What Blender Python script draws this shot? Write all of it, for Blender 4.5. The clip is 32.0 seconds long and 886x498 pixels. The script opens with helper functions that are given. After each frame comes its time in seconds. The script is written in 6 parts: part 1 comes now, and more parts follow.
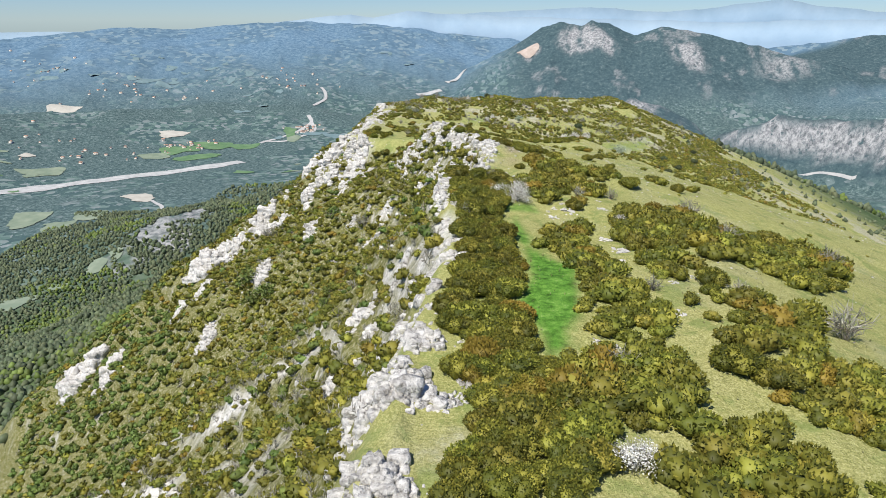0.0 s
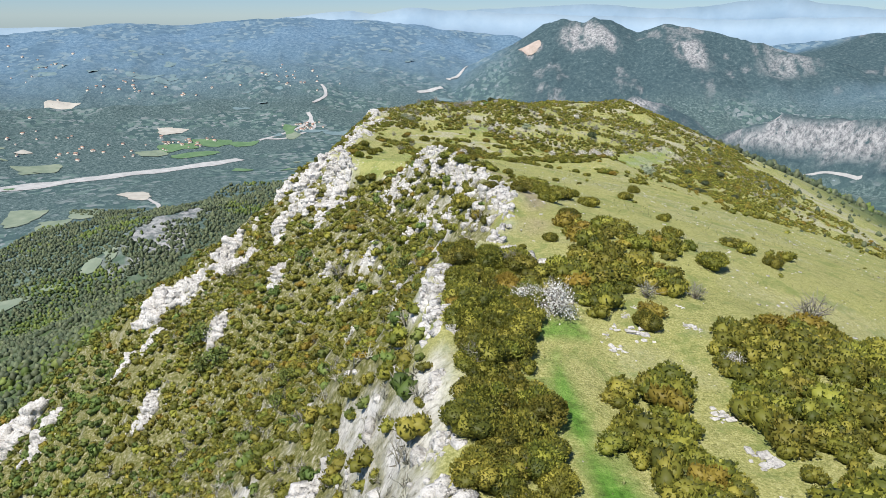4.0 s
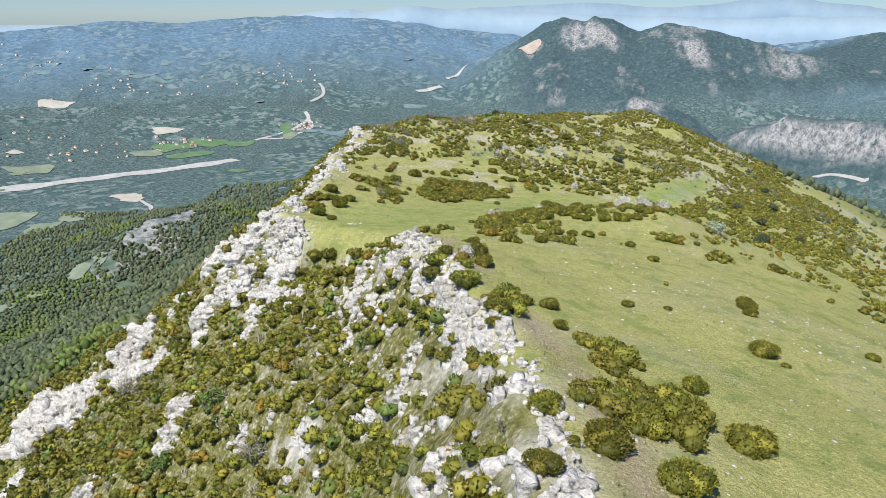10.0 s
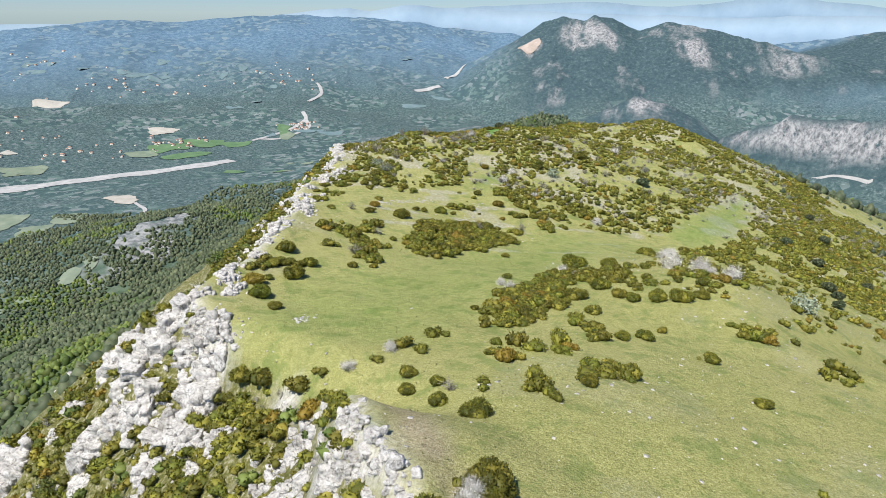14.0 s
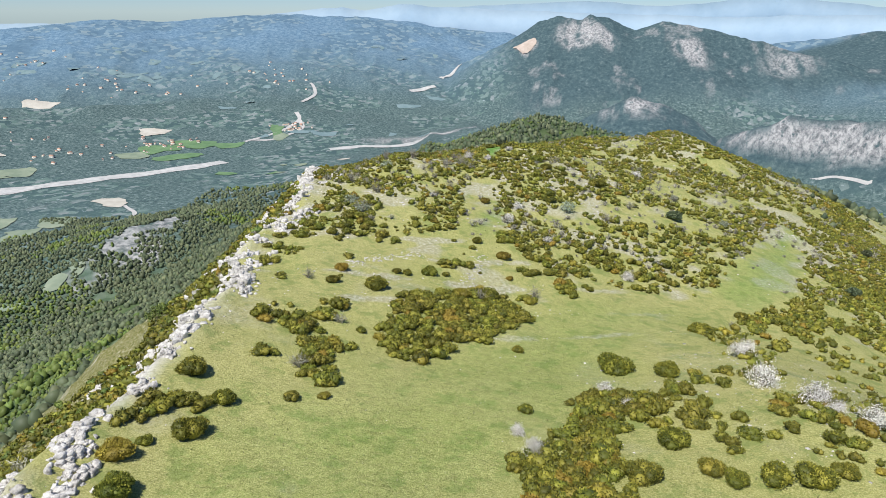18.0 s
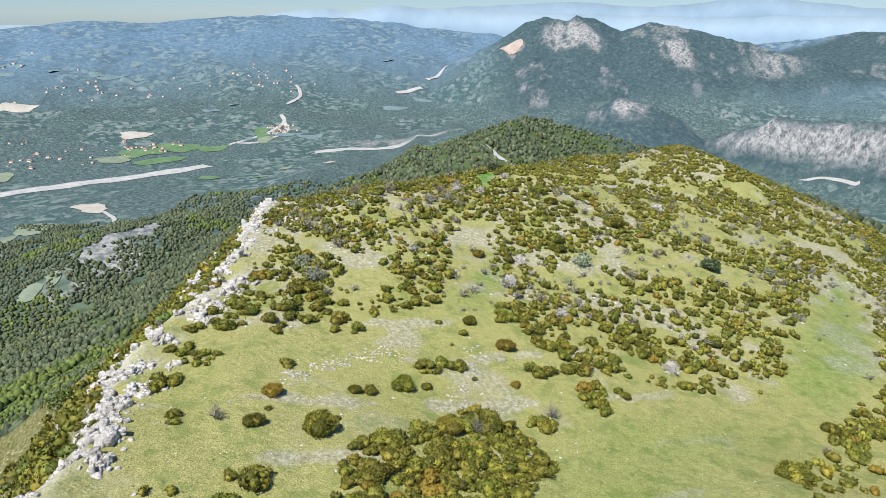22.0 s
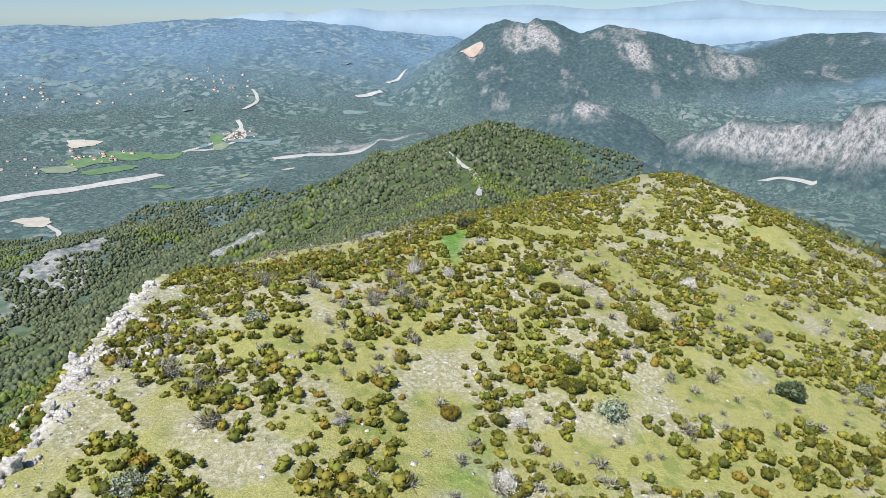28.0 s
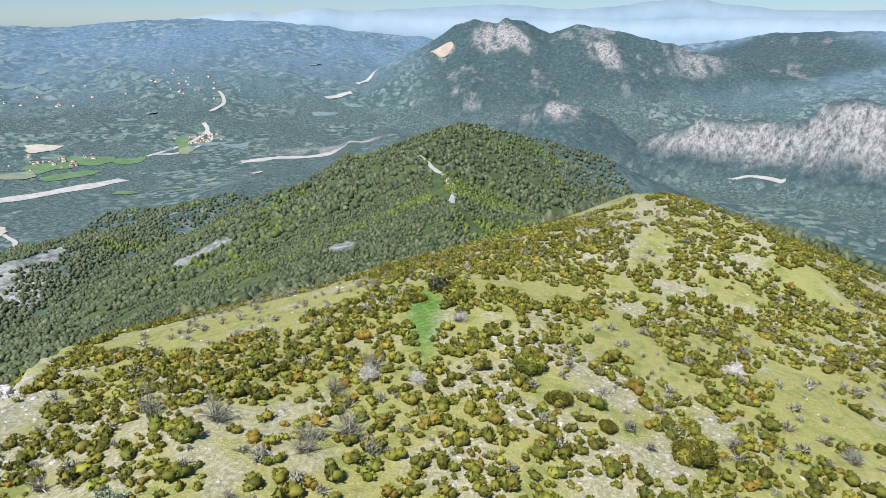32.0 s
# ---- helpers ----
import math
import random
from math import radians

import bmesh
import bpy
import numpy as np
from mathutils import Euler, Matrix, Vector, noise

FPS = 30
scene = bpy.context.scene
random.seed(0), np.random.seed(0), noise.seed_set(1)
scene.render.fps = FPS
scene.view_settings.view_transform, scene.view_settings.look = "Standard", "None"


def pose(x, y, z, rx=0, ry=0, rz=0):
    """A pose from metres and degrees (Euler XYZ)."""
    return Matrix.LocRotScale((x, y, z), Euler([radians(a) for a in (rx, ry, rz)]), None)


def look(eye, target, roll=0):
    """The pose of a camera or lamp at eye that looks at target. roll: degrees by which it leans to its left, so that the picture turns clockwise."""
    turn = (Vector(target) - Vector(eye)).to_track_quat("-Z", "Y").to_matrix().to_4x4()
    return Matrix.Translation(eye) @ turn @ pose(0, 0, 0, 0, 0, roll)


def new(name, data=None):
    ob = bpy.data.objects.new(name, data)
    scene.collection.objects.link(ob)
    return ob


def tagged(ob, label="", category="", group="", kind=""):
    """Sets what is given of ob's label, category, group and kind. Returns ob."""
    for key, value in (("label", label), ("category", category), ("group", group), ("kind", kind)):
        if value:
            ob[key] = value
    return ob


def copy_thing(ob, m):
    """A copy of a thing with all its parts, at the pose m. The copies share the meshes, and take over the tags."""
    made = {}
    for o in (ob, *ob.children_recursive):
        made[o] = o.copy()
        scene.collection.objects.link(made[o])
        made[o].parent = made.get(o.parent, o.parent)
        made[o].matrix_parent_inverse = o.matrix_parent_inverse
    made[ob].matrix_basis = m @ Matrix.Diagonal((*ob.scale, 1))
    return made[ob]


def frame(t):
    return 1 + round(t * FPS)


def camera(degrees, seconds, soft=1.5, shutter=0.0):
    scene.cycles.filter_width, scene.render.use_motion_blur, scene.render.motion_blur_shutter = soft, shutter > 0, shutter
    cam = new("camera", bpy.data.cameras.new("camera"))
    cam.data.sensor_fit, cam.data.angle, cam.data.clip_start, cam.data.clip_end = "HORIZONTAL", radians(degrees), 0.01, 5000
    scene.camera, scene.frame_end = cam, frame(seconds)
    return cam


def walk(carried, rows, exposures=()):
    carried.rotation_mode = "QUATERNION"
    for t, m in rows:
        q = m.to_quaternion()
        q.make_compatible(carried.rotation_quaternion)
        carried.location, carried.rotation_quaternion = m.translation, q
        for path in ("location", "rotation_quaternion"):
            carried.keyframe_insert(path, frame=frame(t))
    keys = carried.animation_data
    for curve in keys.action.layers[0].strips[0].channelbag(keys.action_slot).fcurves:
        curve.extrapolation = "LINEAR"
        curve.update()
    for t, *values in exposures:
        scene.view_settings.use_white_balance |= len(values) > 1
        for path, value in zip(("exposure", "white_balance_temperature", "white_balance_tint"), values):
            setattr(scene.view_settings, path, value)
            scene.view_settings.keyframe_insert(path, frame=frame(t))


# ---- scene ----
cam = camera(68.57, 32.0, soft=0.5)
PATH = [
    (0.0, pose(-0.043, -0.216, 20.009, 70.603, 0, 0.003) @ pose(0, 0, 0, 0, 0, 0.056)),
    (1.0, pose(0.148, 5.364, 20.057, 70.526, 0, 0.062) @ pose(0, 0, 0, 0, 0, 0.099)),
    (2.0, pose(0.274, 10.957, 20.095, 70.450, 0, 0.070) @ pose(0, 0, 0, 0, 0, 0.138)),
    (3.0, pose(0.366, 16.573, 20.129, 70.383, 0, 0.061) @ pose(0, 0, 0, 0, 0, 0.174)),
    (4.0, pose(0.445, 22.228, 20.166, 70.329, 0, 0.047) @ pose(0, 0, 0, 0, 0, 0.205)),
    (5.0, pose(0.522, 27.938, 20.207, 70.287, 0, 0.033) @ pose(0, 0, 0, 0, 0, 0.234)),
    (6.0, pose(0.608, 33.715, 20.253, 70.257, 0, 0.020) @ pose(0, 0, 0, 0, 0, 0.259)),
    (7.0, pose(0.706, 39.572, 20.302, 70.236, 0, 0.007) @ pose(0, 0, 0, 0, 0, 0.281)),
    (8.0, pose(0.818, 45.517, 20.355, 70.220, 0, -0.007) @ pose(0, 0, 0, 0, 0, 0.299)),
    (9.0, pose(0.942, 51.554, 20.409, 70.206, 0, -0.023) @ pose(0, 0, 0, 0, 0, 0.315)),
    (10.0, pose(1.079, 57.680, 20.462, 70.192, 0, -0.040) @ pose(0, 0, 0, 0, 0, 0.328)),
    (11.0, pose(1.226, 63.891, 20.513, 70.177, 0, -0.059) @ pose(0, 0, 0, 0, 0, 0.338)),
    (12.0, pose(1.381, 70.176, 20.560, 70.160, 0, -0.081) @ pose(0, 0, 0, 0, 0, 0.346)),
    (13.0, pose(1.543, 76.521, 20.604, 70.140, 0, -0.110) @ pose(0, 0, 0, 0, 0, 0.351)),
    (14.0, pose(1.712, 82.910, 20.643, 70.121, 0, -0.150) @ pose(0, 0, 0, 0, 0, 0.354)),
    (15.0, pose(1.888, 89.323, 20.678, 70.102, 0, -0.207) @ pose(0, 0, 0, 0, 0, 0.354)),
    (16.0, pose(2.071, 95.741, 20.711, 70.086, 0, -0.288) @ pose(0, 0, 0, 0, 0, 0.353)),
    (17.0, pose(2.263, 102.145, 20.743, 70.076, 0, -0.402) @ pose(0, 0, 0, 0, 0, 0.349)),
    (18.0, pose(2.467, 108.516, 20.775, 70.073, 0, -0.555) @ pose(0, 0, 0, 0, 0, 0.343)),
    (19.0, pose(2.686, 114.838, 20.810, 70.080, 0, -0.756) @ pose(0, 0, 0, 0, 0, 0.336)),
    (20.0, pose(2.923, 121.096, 20.849, 70.096, 0, -1.009) @ pose(0, 0, 0, 0, 0, 0.327)),
    (21.0, pose(3.182, 127.283, 20.896, 70.121, 0, -1.319) @ pose(0, 0, 0, 0, 0, 0.316)),
    (22.0, pose(3.466, 133.393, 20.950, 70.156, 0, -1.688) @ pose(0, 0, 0, 0, 0, 0.304)),
    (23.0, pose(3.781, 139.426, 21.015, 70.196, 0, -2.117) @ pose(0, 0, 0, 0, 0, 0.291)),
    (24.0, pose(4.129, 145.387, 21.089, 70.240, 0, -2.602) @ pose(0, 0, 0, 0, 0, 0.277)),
    (25.0, pose(4.514, 151.285, 21.173, 70.283, 0, -3.142) @ pose(0, 0, 0, 0, 0, 0.261)),
    (26.0, pose(4.942, 157.132, 21.266, 70.322, 0, -3.731) @ pose(0, 0, 0, 0, 0, 0.245)),
    (27.0, pose(5.414, 162.946, 21.364, 70.351, 0, -4.362) @ pose(0, 0, 0, 0, 0, 0.227)),
    (28.0, pose(5.938, 168.742, 21.465, 70.370, 0, -5.026) @ pose(0, 0, 0, 0, 0, 0.209)),
    (29.0, pose(6.518, 174.538, 21.562, 70.376, 0, -5.708) @ pose(0, 0, 0, 0, 0, 0.191)),
    (30.0, pose(7.161, 180.345, 21.648, 70.373, 0, -6.383) @ pose(0, 0, 0, 0, 0, 0.171)),
    (31.0, pose(7.878, 186.170, 21.717, 70.367, 0, -7.009) @ pose(0, 0, 0, 0, 0, 0.152)),
    (32.0, pose(8.680, 192.007, 21.756, 70.373, 0, -7.519) @ pose(0, 0, 0, 0, 0, 0.132)),
]
walk(cam, PATH, ((0, 0.27, 6550, 10.0), (9, 0.26, 6550, 10.0), (17, 0.30, 6550, 10.0), (32, 0.33, 6550, 10.0)))

# ---- sky, sun and exposure ----
SUN_AZIMUTH, SUN_HEIGHT = radians(218), radians(59)
world = bpy.data.worlds.new("sky")
scene.world = world
world.use_nodes = True
wn = world.node_tree
sky = wn.nodes.new("ShaderNodeTexSky")
sky.sky_type, sky.sun_disc = "NISHITA", False
sky.sun_elevation, sky.sun_rotation = SUN_HEIGHT, SUN_AZIMUTH
sky.altitude, sky.air_density, sky.dust_density, sky.ozone_density = 1300, 1.0, 0.1, 3.0
haze = wn.nodes.new("ShaderNodeMix")
haze.data_type, haze.blend_type = "RGBA", "MULTIPLY"
haze.inputs[0].default_value, haze.inputs[7].default_value = 1.0, (0.72, 0.92, 1.24, 1)
wn.links.new(sky.outputs[0], haze.inputs[6])
wn.links.new(haze.outputs[2], wn.nodes["Background"].inputs[0])
wn.nodes["Background"].inputs[1].default_value = 0.069
sun = new("sun", bpy.data.lights.new("sun", "SUN"))
sun.data.energy, sun.data.angle, sun.data.color = 4.95, radians(0.5), (1.0, 0.965, 0.91)
to_sun = Vector((math.sin(SUN_AZIMUTH) * math.cos(SUN_HEIGHT), math.cos(SUN_AZIMUTH) * math.cos(SUN_HEIGHT), math.sin(SUN_HEIGHT)))
sun.matrix_world = look(to_sun * 500, (0, 0, 0))

# ---- small tools ----
rng = np.random.default_rng(7)


def lattice(ix, iy, iz, seed):
    n = (ix * 374761393 + iy * 668265263 + iz * 2147483647 + seed * 1274126177).astype(np.int64)
    n = (n ^ (n >> 13)) * 1274126177
    n = n ^ (n >> 16)
    return (n & 0xFFFFF) / float(0xFFFFF)


def vnoise(x, y, seed=0):
    """Smooth value noise in 0..1 on unit cells."""
    x, y = np.asarray(x, float), np.asarray(y, float)
    ix, iy = np.floor(x).astype(np.int64), np.floor(y).astype(np.int64)
    u, v = x - ix, y - iy
    u, v = u * u * (3 - 2 * u), v * v * (3 - 2 * v)
    zero = np.zeros_like(ix)
    a, b = lattice(ix, iy, zero, seed), lattice(ix + 1, iy, zero, seed)
    c, d = lattice(ix, iy + 1, zero, seed), lattice(ix + 1, iy + 1, zero, seed)
    return (a * (1 - u) + b * u) * (1 - v) + (c * (1 - u) + d * u) * v


def fbm(x, y, scale, octaves=4, seed=0, rough=0.5):
    total, amp, norm = 0.0, 1.0, 0.0
    for k in range(octaves):
        total = total + amp * vnoise(x / scale * 2 ** k + 17.3 * k, y / scale * 2 ** k - 9.1 * k, seed + k)
        norm += amp
        amp *= rough
    return total / norm


def crag(x, y, scale, octaves=4, seed=0):
    """Ridged noise, 0..1, sharp along the crests."""
    total, amp, norm = 0.0, 1.0, 0.0
    for k in range(octaves):
        v = 1 - np.abs(2 * vnoise(x / scale * 2 ** k + 5.7 * k, y / scale * 2 ** k + 3.9 * k, seed + k) - 1)
        total = total + amp * v * v
        norm += amp
        amp *= 0.5
    return total / norm


def smooth(v, a, b):
    t = np.clip((np.asarray(v, float) - a) / (b - a), 0, 1)
    return t * t * (3 - 2 * t)


# ---- the shape of the land: cross-sections of the ridge, from south to north ----
STEPS = np.array((-160, -80, -40, -18, -6, -1.5, 0, 8, 18, 32, 50, 75, 110, 170), float)
SECT_Y, SECT_EDGE, SECT_Z = [], [], []


def section(y, edge, *heights):
    SECT_Y.append(y), SECT_EDGE.append(edge), SECT_Z.append(heights)


section(-60, 2.0, -129.4, -64.3, -32.0, -14.4, -4.3, 1.6, 4.6, 4.4, 3.4, 0.7, -4.3, -13.2, -27.4, -53.1)
section(0, 1.0, -130.2, -65.0, -31.9, -14.0, -3.8, 2.1, 4.9, 4.9, 4.0, 1.0, -4.4, -13.7, -28.1, -53.6)
section(19, -2.7, -129.9, -64.8, -31.8, -13.5, -3.1, 3.0, 5.2, 5.4, 4.5, 1.1, -4.6, -13.9, -28.3, -53.7)
section(26, -2.2, -130.0, -65.0, -31.9, -13.5, -3.1, 3.2, 5.3, 5.5, 4.7, 1.1, -4.7, -14.0, -28.4, -53.8)
section(33, -0.4, -130.0, -65.2, -32.3, -13.7, -3.1, 3.4, 5.4, 5.6, 4.8, 0.9, -5.0, -14.2, -28.6, -53.9)
section(50, 0.1, -129.8, -65.0, -32.6, -14.5, -3.2, 4.0, 5.8, 4.7, 4.8, 0.5, -5.7, -14.9, -28.9, -54.0)
section(59, -0.1, -129.3, -64.5, -32.0, -13.6, -1.7, 3.0, 6.2, 5.9, 3.9, -0.1, -6.3, -15.2, -29.0, -54.1)
section(64, 4.0, -129.0, -64.3, -31.6, -13.0, -0.9, 3.0, 6.2, 5.9, 3.5, -0.5, -6.7, -15.3, -29.1, -54.1)
section(70, 5.2, -128.7, -64.0, -31.2, -12.4, 0.1, 6.1, 6.7, 4.8, 2.9, -0.9, -7.1, -15.5, -29.2, -54.2)
section(90, 3.7, -127.8, -62.9, -31.6, -14.9, -3.1, 3.1, 4.7, 3.0, 0.8, -2.2, -8.5, -16.0, -29.3, -54.3)
section(106, -0.9, -127.7, -60.9, -28.0, -12.0, -2.7, 1.4, 2.8, 1.5, 0.2, -2.7, -8.4, -15.8, -29.4, -54.3)
section(120, -7.1, -129.1, -62.6, -30.1, -16.3, -5.7, -1.3, -0.2, -0.9, -0.9, -3.0, -7.3, -15.2, -29.4, -54.2)
section(132, -18.2, -131.0, -65.8, -32.5, -17.2, -7.7, -3.6, -2.0, -3.0, -3.1, -3.8, -5.8, -14.6, -29.4, -54.1)
section(145, -18.9, -132.9, -68.1, -34.2, -19.3, -7.7, -3.9, -3.0, -4.6, -5.5, -6.1, -5.2, -14.6, -29.4, -53.8)
section(160, -18.7, -134.6, -70.3, -36.6, -21.4, -9.6, -5.3, -3.8, -5.5, -7.6, -9.7, -9.1, -16.3, -29.6, -53.4)
section(175, -19.1, -136.0, -72.0, -38.6, -23.6, -11.0, -6.4, -5.0, -5.8, -7.8, -11.6, -13.0, -17.8, -29.6, -52.8)
section(192, -19.5, -137.4, -73.2, -39.7, -23.9, -10.8, -6.9, -6.0, -6.3, -7.9, -10.5, -14.6, -18.7, -29.0, -51.7)
section(210, -20.0, -139.0, -74.2, -39.8, -23.5, -10.7, -7.1, -6.3, -6.2, -6.8, -9.7, -12.9, -17.9, -27.5, -50.1)
section(235, -23.2, -143.1, -78.6, -45.4, -28.2, -14.6, -10.4, -8.8, -8.1, -5.7, -7.3, -8.9, -14.9, -24.3, -47.2)
section(260, -27.4, -147.9, -84.1, -51.5, -33.2, -22.4, -17.3, -14.5, -14.2, -11.7, -10.1, -8.3, -12.9, -20.3, -44.1)
section(290, -31.2, -155.1, -92.2, -60.6, -43.2, -33.3, -27.9, -25.4, -24.3, -22.3, -19.5, -15.3, -12.2, -14.3, -39.8)
section(340, -30.4, -171.8, -110.7, -81.3, -65.3, -55.3, -48.8, -45.6, -44.4, -43.2, -41.6, -36.6, -29.2, -19.0, -40.2)
section(400, -27.9, -193.7, -133.9, -105.7, -87.7, -76.7, -70.6, -67.6, -67.8, -68.9, -70.3, -64.9, -56.8, -45.2, -46.8)
section(470, -25.0, -219.1, -158.9, -128.0, -110.1, -99.6, -93.6, -90.6, -90.6, -91.1, -92.5, -94.5, -89.9, -78.1, -69.5)
SECT_Y, SECT_EDGE, SECT_Z = np.array(SECT_Y, float), np.array(SECT_EDGE, float), np.array(SECT_Z, float)


def spline(v, knots, values):
    """Monotone-looking cubic through the knots (finite-difference tangents), per row of values."""
    v = np.clip(v, knots[0], knots[-1])
    i = np.clip(np.searchsorted(knots, v) - 1, 0, len(knots) - 2)
    gap = np.diff(knots)
    rise = np.diff(values) / gap
    tangent = np.empty(len(knots))
    tangent[1:-1] = (rise[1:] * gap[:-1] + rise[:-1] * gap[1:]) / (gap[1:] + gap[:-1])
    tangent[0], tangent[-1] = rise[0], rise[-1]
    h = gap[i]
    t = (v - knots[i]) / h
    return (values[i] * (2 * t ** 3 - 3 * t ** 2 + 1) + values[i + 1] * (3 * t ** 2 - 2 * t ** 3)
            + tangent[i] * h * (t ** 3 - 2 * t ** 2 + t) + tangent[i + 1] * h * (t ** 3 - t ** 2))


def edge_x(y):
    return spline(np.asarray(y, float), SECT_Y, SECT_EDGE) + 1.6 * (fbm(y, 0 * y, 9, 3, 5) - 0.5) * smooth(y, -30, 20) + 4.5 * (fbm(y, 0 * y, 15, 3, 6) - 0.5) * smooth(y, 128, 142) * (1 - smooth(y, 270, 300))


def ridge_z(x, y):
    """Height of the ridge by its sections, with straight flanks past the outermost steps."""
    d = x - edge_x(y)
    k = np.clip(np.searchsorted(STEPS, d) - 1, 0, len(STEPS) - 2)
    cols = np.stack([spline(y, SECT_Y, SECT_Z[:, j]) for j in range(len(STEPS))])
    t = np.clip((d - STEPS[k]) / (STEPS[k + 1] - STEPS[k]), 0, 1)
    n = np.arange(len(d))
    z = cols[k, n] * (1 - t) + cols[k + 1, n] * t
    z = np.where(d < -80, cols[1] + (d + 80) * 0.98, z)
    return z - np.maximum(d - 170, 0) * 0.42 - np.maximum(y - 470, 0) * 0.13


def tent(x, y, line, slope, wobble=0.0, seed=0, scale=150):
    """A mountain crest: a line of (x, y, z) with flanks that fall at the given slope."""
    best = np.full(len(x), -9e3)
    xx = x + wobble * (fbm(x, y, scale, 3, seed) - 0.5) * 2
    yy = y + wobble * (fbm(x, y, scale, 3, seed + 9) - 0.5) * 2
    for (ax, ay, az), (bx, by, bz) in zip(line, line[1:]):
        ux, uy = bx - ax, by - ay
        t = np.clip(((xx - ax) * ux + (yy - ay) * uy) / (ux * ux + uy * uy), 0, 1)
        r = np.hypot(xx - ax - t * ux, yy - ay - t * uy)
        best = np.maximum(best, az + t * (bz - az) - slope * r)
    return best


def soft_max(a, b, k):
    h = np.clip(0.5 + 0.5 * (a - b) / k, 0, 1)
    return b * (1 - h) + a * h + k * h * (1 - h)


FOREST_RIDGE = ((20, 440, -92), (55, 560, -112), (80, 690, -121), (100, 850, -140), (95, 1080, -166), (175, 1420, -180), (232, 1560, -186), (330, 1650, -222), (520, 1660, -268))
SPUR_WEST = ((95, 1000, -165), (-60, 1180, -265), (-260, 1250, -350))
BIG_MOUNTAIN = ((10, 3640, -290), (163, 3630, -195), (339, 3618, -108), (509, 3597, -9), (593, 3584, 19), (734, 3558, -2), (782, 3548, 25), (856, 3530, 12), (982, 3497, -47), (1107, 3459, 0), (1209, 3424, -18), (1478, 3316, -80), (1638, 3239, -127), (1806, 3148, -159), (1981, 3040, -225), (2300, 2900, -275))
MOUNTAIN_RIB = ((560, 3560, -30), (520, 3250, -260), (430, 3000, -380))
MOUNTAIN_RIB_EAST = ((1107, 3459, -10), (1130, 3150, -260), (1180, 2850, -370))
CLIFF_HILL = ((800, 2060, -372), (850, 2050, -325), (906, 2020, -282), (1013, 1979, -247), (1090, 1934, -239), (1151, 1894, -238), (1242, 1829, -240), (1267, 1811, -200), (1313, 1774, -166), (1420, 1690, -170), (1700, 1500, -150))
KNOB = ((560, 2480, -335), (640, 2453, -290), (703, 2433, -240), (780, 2409, -268), (838, 2389, -300), (930, 2350, -360))
LEFT_HILLS = ((-3300, 3000, -60), (-2780, 3444, -74), (-2396, 3724, -73), (-2165, 3863, -52), (-1908, 3998, -16), (-1746, 4072, -22), (-1574, 4142, -28), (-1328, 4228, -6), (-1003, 4318, 22), (-801, 4360, 13), (-523, 4402, 4), (-238, 4427, -19), (51, 4433, -52), (413, 4414, -85))
RIGHT_HILLS = ((1500, 4200, -160), (1900, 3891, -121), (2071, 3802, -93), (2329, 3649, -44), (2900, 3200, -30), (3600, 2500, -30))
WOODED_RISE = ((-1900, 2300, -300), (-1500, 2650, -330), (-1000, 3000, -335), (-620, 3000, -345))
NEAR_KNOLL = ((-640, 1160, -400), (-560, 1330, -365), (-470, 1520, -380), (-330, 1800, -385), (-230, 2060, -390))


def valley_z(x, y):
    r = np.hypot(x, y - 100)
    floor = -432 + 30 * (fbm(x, y, 420, 4, 30) - 0.5) + smooth(r, 2700, 4300) * 260 + 95 * (fbm(x, y, 650, 5, 41) - 0.5) * smooth(r, 2500, 3300)
    return floor


